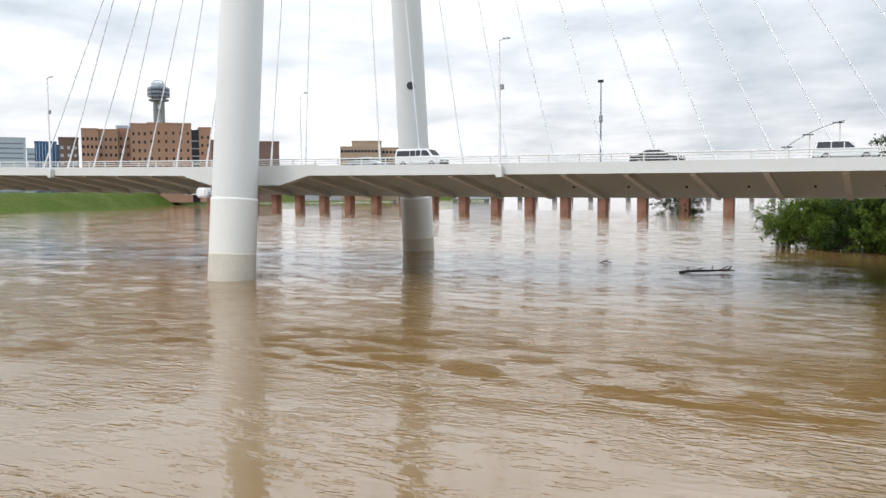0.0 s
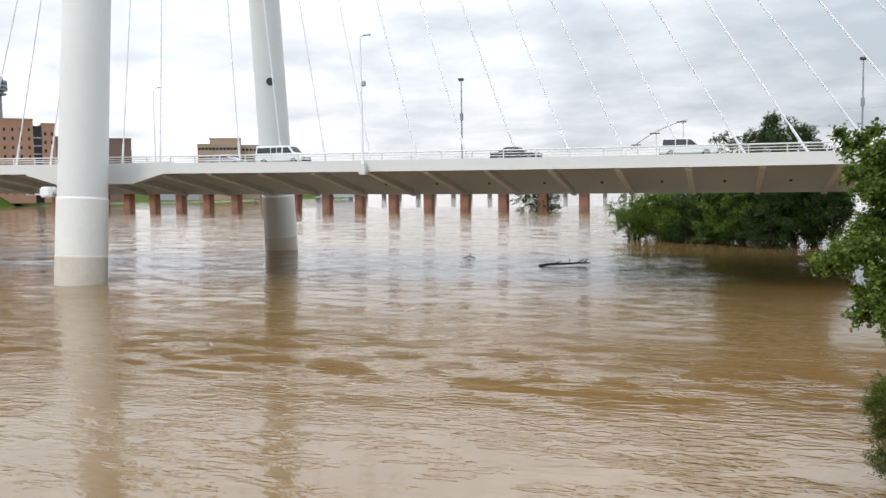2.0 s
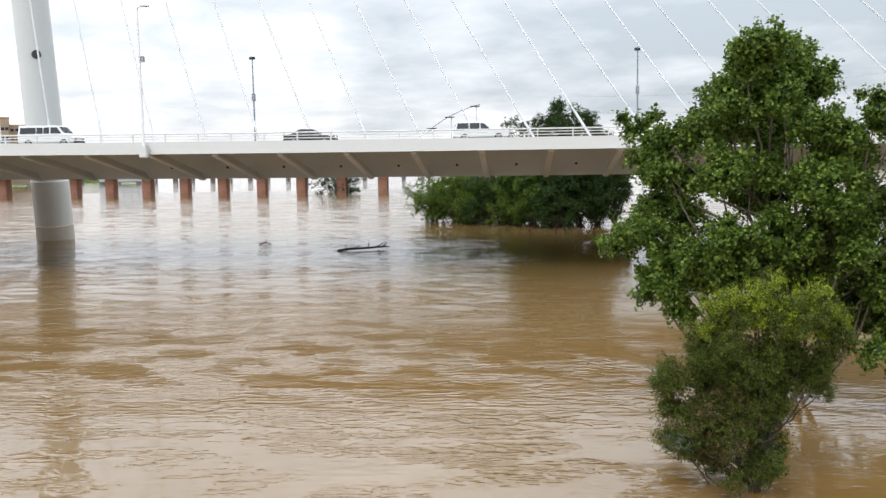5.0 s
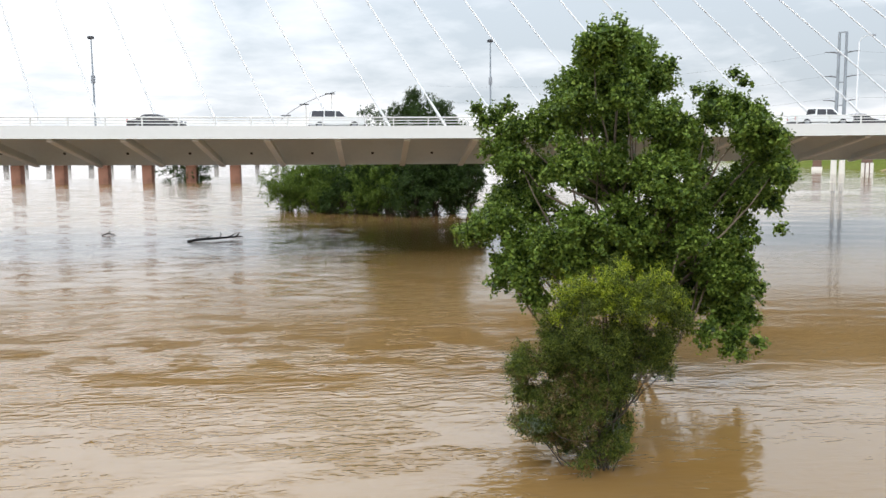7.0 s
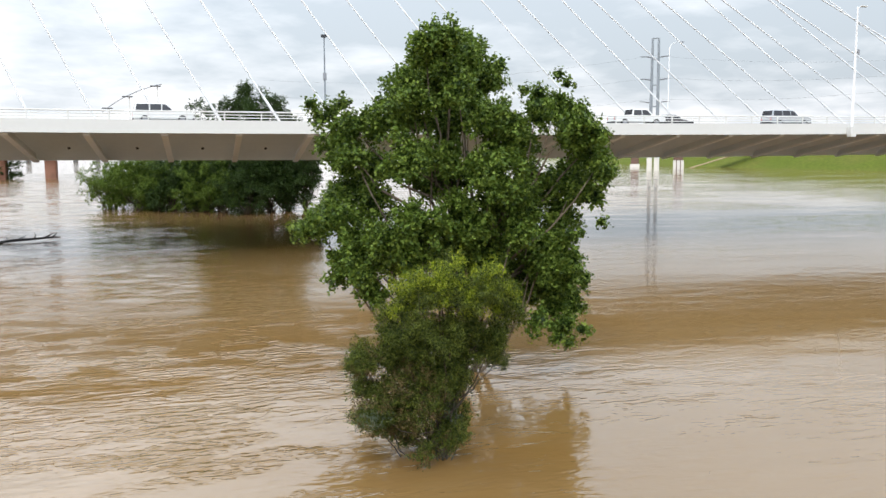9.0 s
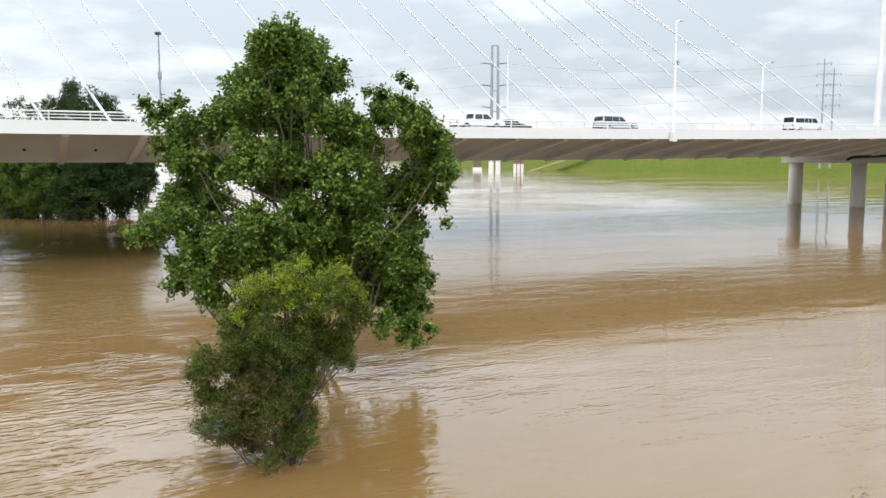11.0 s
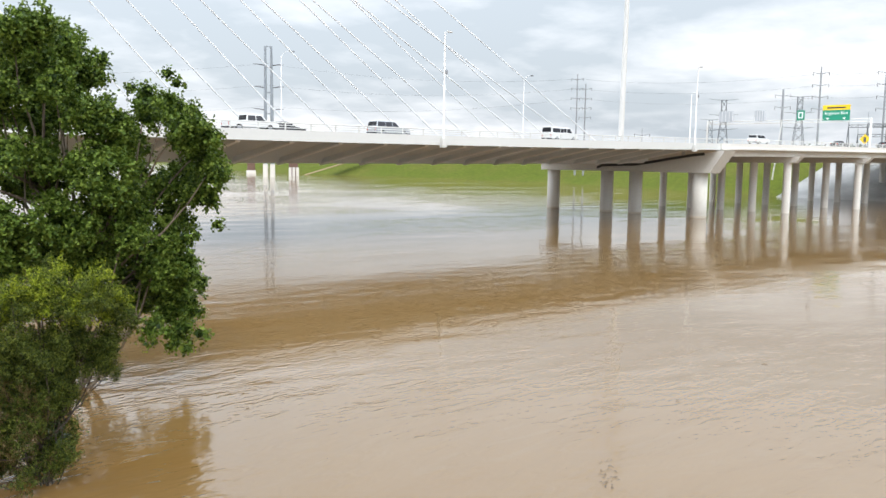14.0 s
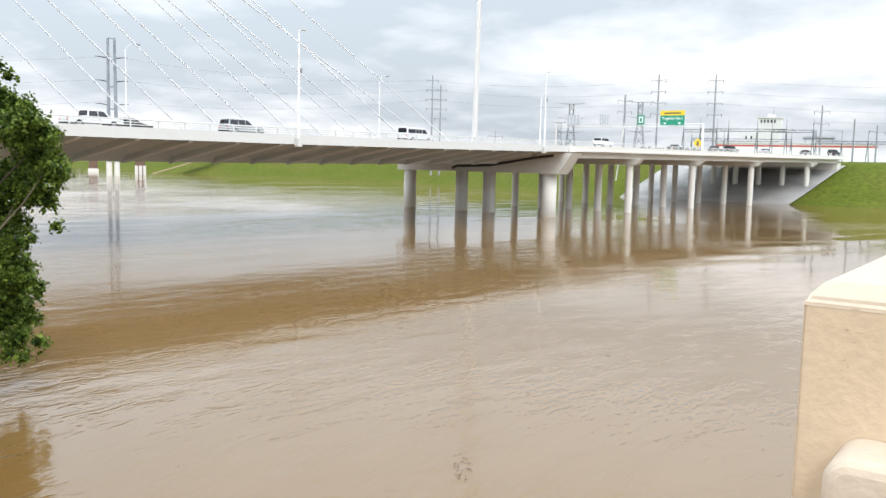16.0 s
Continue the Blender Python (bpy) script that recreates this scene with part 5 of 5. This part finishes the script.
def block(name, label, p, q, top, mat, cols=0, rows=0, depth=40, z0=3.0, first=10.0, last=0.0, ww=1.9, wh=2.9, pane=None, frame_mat=None):
    """A city block; windows are single set-in panes with a sill."""
    p, q = Vector((*p, 0)), Vector((*q, 0))
    d = q - p
    ob = thing(name, label, "building", "city buildings", at=pose(p.x, p.y, z0, 0, 0, math.degrees(math.atan2(d.y, d.x))))
    wdt, hgt = d.length, top - z0
    part("wall", boxed(0, 0, 0, wdt, depth, hgt), mat, ob)
    part("parapet", boxed(-0.3, -0.3, hgt, wdt + 0.3, depth + 0.3, hgt + 1.4), mat, ob)
    if cols:
        pm = mesh_of("window", boxed(-ww / 2, -0.12, 0, ww / 2, 0.0, wh), pane or GLASS_DARK)
        for i in range(cols):
            for j in range(rows):
                w = new("window", pm)
                w.parent = ob
                w.location = (wdt * (i + 0.5) / cols, 0, hgt - first - j * (hgt - first - last) / rows)
    return ob, wdt, hgt


JL, JR = Vector((-662.7, 532.3)), Vector((-583.9, 617.7))


def on_jail(px):
    return tuple(JL.lerp(JR, (px - 143) / 229))


def back(pt, d):
    """Further from the river by d metres."""
    v = Vector(pt).normalized()
    return tuple(Vector(pt) + v * d)


brick = "red brick courthouse block with rows of small windows"
block("brick_building", brick, on_jail(143), on_jail(172), 71.5, BRICK_RED, 4, 8, 34)
block("brick_building", brick, back(on_jail(172), 6), back(on_jail(206), 6), 71.5, BRICK_RED, 4, 8, 30)
block("brick_building", brick, back(on_jail(205), 14), back(on_jail(229), 14), 73.0, BRICK_RED, 2, 8, 30)
block("brick_building", brick, on_jail(228), on_jail(258), 77.0, BRICK_RED, 3, 8, 34)
bb, wdt, hgt = block("brick_building", brick, on_jail(258), on_jail(337), 78.0, BRICK_RED, 6, 8, 34)
block("glazed_stairwell", "dark glazed recess between brick blocks", back(on_jail(336), 5), back(on_jail(352), 5), 72.0, GLASS_DARK, 3, 8, 20, pane=PANEL_GREY, ww=4.2, wh=1.2)
block("brick_building", brick, on_jail(351), on_jail(373), 74.5, BRICK_RED, 2, 8, 34)
block("brick_building", "dark brown brick block with small windows", on_jail(373), on_jail(381), 62.5, BRICK_BROWN, 1, 5, 30)
block("office_block", "pale blue office roof behind the brick blocks", back(on_jail(203), 120), back(on_jail(236), 120), 84.0, PANEL_GREY, 8, 10, 30, pane=GLASS_BLUE)
block("brick_building", "dark brown brick building with pale windows", (-682.6, 523.1), (-672.0, 536.6), 63.4, BRICK_BROWN, 3, 7, 40, pane=PANEL_GREY, ww=2.6, wh=3.0)
block("brick_building", "windowless brown brick block", (-551.9, 646.3), (-534.4, 661.0), 61.4, BRICK_BROWN, 0, 0, 30)
block("glass_tower", "dark blue glass office block with thin mullions", (-727, 530.5), (-715.4, 546.1), 61.6, GLASS_BLUE, 7, 14, 30, pane=PANEL_GREY, ww=0.5, wh=3.6, first=4)
block("glass_tower", "dark blue low glass annexe", (-716.4, 545.1), (-708, 556), 58.5, GLASS_BLUE, 5, 12, 30, pane=PANEL_GREY, ww=0.5, wh=3.6, first=4)
block("striped_office", "grey office block striped with bands of windows", (-846, 534), (-812.7, 582.7), 71.0, PANEL_GREY, 1, 12, 40, first=6, ww=54, wh=1.7, pane=GLASS_GREY)
block("striped_office", "grey office block striped with bands of windows", (-812, 583), (-795, 606), 60.0, PANEL_GREY, 1, 10, 40, first=6, ww=27, wh=1.7, pane=GLASS_GREY)
tan = "tan stone building with bands of dark windows"
block("tan_building", tan, (-514.8, 738.2), (-478.5, 761.7), 59.3, BRICK_TAN, 12, 6, 40, first=5, ww=2.9, wh=2.6)
block("tan_building", "tan stone penthouse block on a larger building", back((-504.5, 745.0), 10), back((-478, 762), 10), 66.0, BRICK_TAN, 0, 0, 24)
block("tan_building", tan, back((-478, 762), 12), back((-461.0, 772.8), 12), 58.8, BRICK_TAN, 5, 6, 40, first=5, ww=2.9, wh=2.6)
for k in range(6):
    a, b = Vector((-700, 500)).lerp(Vector((-360, 870)), k / 6), Vector((-700, 500)).lerp(Vector((-360, 870)), (k + 0.7) / 6)
    block("low_building", "low pale building half hidden behind the levee", back(tuple(a), 60 + 20 * (k % 2)), back(tuple(b), 60), 30 + 6 * (k % 3), PANEL_GREY, 8, 3, 30, first=5)

# observation tower
tw = thing("observation_tower", "concrete observation tower with a faceted grey drum on top", "tower", at=pose(-849.3, 804.7, 3.0, 0, 0, 46))
for sx in (-1, 1):
    for sy in (-1, 1):
        part("shaft", tubed([(sx * 4.6, sy * 4.6, 0), (sx * 4.6, sy * 4.6, 134)], 2.6, 12), TOWER_GREY, tw)
part("lift_core", tubed([(0, 0, 0), (0, 0, 136)], 2.0, 12), WHITE_PAINT, tw)
for z in (40, 80, 118):
    part("collar", tubed([(0, 0, z), (0, 0, z + 2)], 7.6, 16), TOWER_GREY, tw)
part("floor_disc", tubed([(0, 0, 130.5), (0, 0, 131.2), (0, 0, 133.0)], [10.8, 12.8, 12.8], 8), TOWER_GREY, tw)
part("neck", tubed([(0, 0, 133.0), (0, 0, 136.0)], 9.5, 8), TOWER_GREY, tw)
part("drum", tubed([(0, 0, 136.0), (0, 0, 148.5)], 14.0, 8), DRUM_BLUE, tw, "faceted blue-grey glass drum")
pm = mesh_of("window_band", boxed(-5.0, -0.15, 0, 5.0, 0.1, 2.2), GLASS_DARK)
for k in range(8):
    for z in (138.2, 143.6):
        w = new("window_band", pm)
        w.parent = tw
        w.matrix_basis = pose(0, 0, z, 0, 0, (k + 0.5) * 45) @ pose(0, -13.0, 0)
part("upper_drum", tubed([(0, 0, 149), (0, 0, 153.5), (0, 0, 154.5)], [9.0, 8.6, 7.0], 16), PANEL_GREY, tw)
for k in range(8):
    a = k * math.pi / 4
    part("crown_hoop", tubed([(9.2 * math.cos(a), 9.2 * math.sin(a), 149), (8.6 * math.cos(a), 8.6 * math.sin(a), 155), (5 * math.cos(a), 5 * math.sin(a), 157.5), (0, 0, 158.2)], 0.35, 6), PANEL_GREY, tw)

# ---- traffic ----


def side_panel(bm, outline, y, depth):
    a = [bm.verts.new((x, y, z)) for x, z in outline]
    b = [bm.verts.new((x, y + depth, z)) for x, z in outline]
    n = len(outline)
    for i in range(n):
        bm.faces.new((a[i], a[(i + 1) % n], b[(i + 1) % n], b[i]))
    bm.faces.new(a[::-1])
    bm.faces.new(b)
    bmesh.ops.recalc_face_normals(bm, faces=bm.faces[:])
    return bm


def vehicle(name, label, category, length, low, cabin, glass, wheels, paint, wide=1.9, bed=None):
    """Drives to +x; low: body outline, cabin: roof outline, glass: side windows (x, z)."""
    car = thing(name, label, category, "traffic on the bridge")
    body = side_panel(bmesh.new(), low, -wide / 2, wide)
    bmesh.ops.bevel(body, geom=body.edges[:], offset=0.07, segments=2, affect="EDGES")
    part("body", body, paint, car, smooth=False)
    bm = side_panel(bmesh.new(), cabin, -wide / 2 + 0.06, wide - 0.12)
    top = max(z for _, z in cabin)
    for v in bm.verts:
        if v.co.z > top - 0.12:
            v.co.y *= 0.84
    bmesh.ops.bevel(bm, geom=bm.edges[:], offset=0.05, segments=2, affect="EDGES")
    part("cabin", bm, paint, car)
    base = min(z for _, z in cabin)
    for sy in (-1, 1):
        for outline in glass:
            bm = side_panel(bmesh.new(), outline, -0.012, 0.024)
            for v in bm.verts:
                q = (v.co.z - base) / (top - base)
                v.co.y += sy * ((wide / 2 - 0.045) * (1 - 0.14 * max(0, q)) + 0.012)
            part("side_window", bm, GLASS_DARK, car)
    # windscreen and rear window lie just over the cabin's slopes
    hi = sorted(p for p in cabin if p[1] > top - 0.05)
    lo = sorted(p for p in cabin if p[1] < base + 0.05)
    for name2, a, b in (("windscreen", lo[-1], hi[-1]), ("rear_window", lo[0], hi[0])):
        s = 0.02 if name2 == "windscreen" else -0.02
        bm = bmesh.new()
        vs = []
        for (x, z), q in ((a, 0.2), (b, 0.86)):
            x, z = a[0] + (b[0] - a[0]) * q, a[1] + (b[1] - a[1]) * q
            hw = (wide / 2 - 0.16) * (1 - 0.12 * q)
            vs.append([bm.verts.new((x + s, -hw, z + 0.015)), bm.verts.new((x + s, hw, z + 0.015))])
        bm.faces.new((vs[0][0], vs[0][1], vs[1][1], vs[1][0]))
        bmesh.ops.solidify(bm, geom=bm.faces[:], thickness=0.012)
        part(name2, bm, GLASS_DARK, car)
    for wx, r in wheels:
        for sy in (-1, 1):
            tyre = part("wheel", tubed([(wx, sy * (wide / 2 - 0.2), r), (wx, sy * (wide / 2 + 0.015), r)], r, 20), RUBBER, car)
            part("rim", tubed([(wx, sy * (wide / 2), r), (wx, sy * (wide / 2 + 0.03), r)], r * 0.6, 14), GALV, tyre)
    x0, x1 = min(x for x, _ in low), max(x for x, _ in low)
    zb = 0.72
    for sy in (-1, 1):
        part("headlight", boxed(x1 - 0.1, sy * 0.68 - 0.2, zb - 0.07, x1 + 0.02, sy * 0.68 + 0.2, zb + 0.09, bevel=0.02), GALV, car)
        part("tail_light", boxed(x0 - 0.02, sy * 0.76 - 0.12, zb, x0 + 0.08, sy * 0.76 + 0.12, zb + 0.28, bevel=0.02), RED_PAINT, car)
    part("bumper", boxed(x1 - 0.12, -wide / 2 + 0.05, 0.36, x1 + 0.06, wide / 2 - 0.05, 0.56, bevel=0.05), DARK_METAL if name != "sedan" else paint, car)
    part("bumper", boxed(x0 - 0.06, -wide / 2 + 0.05, 0.36, x0 + 0.12, wide / 2 - 0.05, 0.56, bevel=0.05), DARK_METAL if name != "sedan" else paint, car)
    return car


CAR_WHITE = material("white_car_paint", (0.75, 0.75, 0.74), 0.25, spots=0.02, fine=0.02, bump=0)
CAR_SILVER = material("silver_car_paint", (0.5, 0.52, 0.54), 0.25, metal=0.4, spots=0.02, fine=0.02, bump=0)
CAR_DARK = material("dark_car_paint", (0.045, 0.045, 0.05), 0.22, spots=0.02, fine=0.02, bump=0)


def sedan(paint, label):
    return vehicle("sedan", label, "car", 4.8, [(-2.4, 0.3), (2.35, 0.3), (2.4, 0.66), (1.2, 0.92), (-1.6, 0.98), (-2.4, 0.92)], [(-1.75, 0.93), (1.05, 0.9), (0.35, 1.42), (-0.85, 1.44)],
                   [[(-1.25, 0.98), (-0.35, 0.98), (-0.35, 1.36), (-0.8, 1.36)], [(-0.28, 0.98), (0.8, 0.96), (0.28, 1.35), (-0.28, 1.36)]], [(-1.45, 0.33), (1.5, 0.33)], paint, 1.84)


def suv(paint, label):
    return vehicle("suv", label, "car", 5.1, [(-2.5, 0.42), (2.5, 0.42), (2.55, 0.92), (2.3, 1.04), (1.1, 1.14), (-2.5, 1.16)], [(-2.46, 1.1), (1.05, 1.1), (0.3, 1.8), (-2.25, 1.84)],
                   [[(-2.25, 1.2), (-1.15, 1.2), (-1.15, 1.74), (-2.15, 1.74)], [(-1.05, 1.2), (-0.15, 1.2), (-0.15, 1.74), (-1.05, 1.74)], [(-0.05, 1.2), (0.8, 1.2), (0.25, 1.7), (-0.05, 1.72)]], [(-1.5, 0.39), (1.6, 0.39)], paint, 1.98)


def van(paint, label):
    return vehicle("van", label, "van", 5.7, [(-2.85, 0.4), (2.8, 0.4), (2.85, 0.95), (1.95, 1.2), (-2.85, 1.24)], [(-2.83, 1.15), (1.95, 1.15), (1.15, 2.06), (-2.75, 2.1)],
                   [[(-2.6, 1.3), (-1.0, 1.3), (-1.0, 1.88), (-2.55, 1.88)], [(-0.9, 1.3), (-0.3, 1.3), (-0.3, 1.88), (-0.9, 1.88)], [(-0.2, 1.3), (0.35, 1.3), (0.35, 1.88), (-0.2, 1.88)], [(0.5, 1.3), (1.6, 1.28), (1.1, 1.88), (0.5, 1.88)]], [(-1.75, 0.37), (1.8, 0.37)], paint, 2.02)


def pickup(paint, label):
    return vehicle("pickup_truck", label, "pickup truck", 5.7, [(-2.85, 0.5), (2.8, 0.5), (2.85, 0.98), (1.6, 1.16), (-2.85, 1.16)], [(-0.95, 1.1), (1.55, 1.1), (0.85, 1.84), (-0.8, 1.86)],
                   [[(-0.8, 1.2), (0.1, 1.2), (0.1, 1.72), (-0.72, 1.72)], [(0.2, 1.2), (1.25, 1.18), (0.75, 1.7), (0.2, 1.72)]], [(-1.8, 0.41), (1.75, 0.41)], paint, 1.98)


def drive(car, x, y, turn=0.0):
    car.matrix_basis = pose(x, y, edge_z(x) + 0.845 if x < PIER_X else edge_z(x) + 1.105, 0, 0, turn)
    return car


drive(sedan(CAR_DARK, "dark sedan driving on the bridge"), -19.2, 79.6)
drive(sedan(CAR_SILVER, "silver sedan driving on the bridge"), -54.0, 83.2)
drive(van(CAR_WHITE, "white passenger van with dark windows on the bridge"), -44.8, 79.6)
drive(suv(CAR_WHITE, "white sport utility car on the bridge"), -3.1, 79.6)
drive(van(CAR_WHITE, "white passenger van with dark windows on the bridge"), 92.0, 79.6)
drive(pickup(CAR_WHITE, "white pickup truck on the bridge"), 42.9, 79.4)
drive(sedan(CAR_DARK, "dark sedan driving on the bridge"), 49.0, 83.0)
drive(suv(CAR_SILVER, "silver sport utility car on the bridge"), 61.1, 79.6)
for x, y, make, paint, label in ((150, 80, suv, CAR_WHITE, "white sport utility car on the viaduct"), (190, 82, sedan, CAR_DARK, "dark sedan on the viaduct"), (205, 78, sedan, CAR_DARK, "dark sedan on the viaduct"),
                                 (222, 80, suv, CAR_DARK, "dark sport utility car on the viaduct"), (238, 76, sedan, CAR_SILVER, "silver sedan on the viaduct"), (255, 70, sedan, CAR_DARK, "dark sedan on the viaduct"), (270, 66, suv, CAR_DARK, "dark sport utility car on the viaduct")):
    drive(make(paint, label), x, y, -math.degrees(0.0014 * max(0, x - 150)))
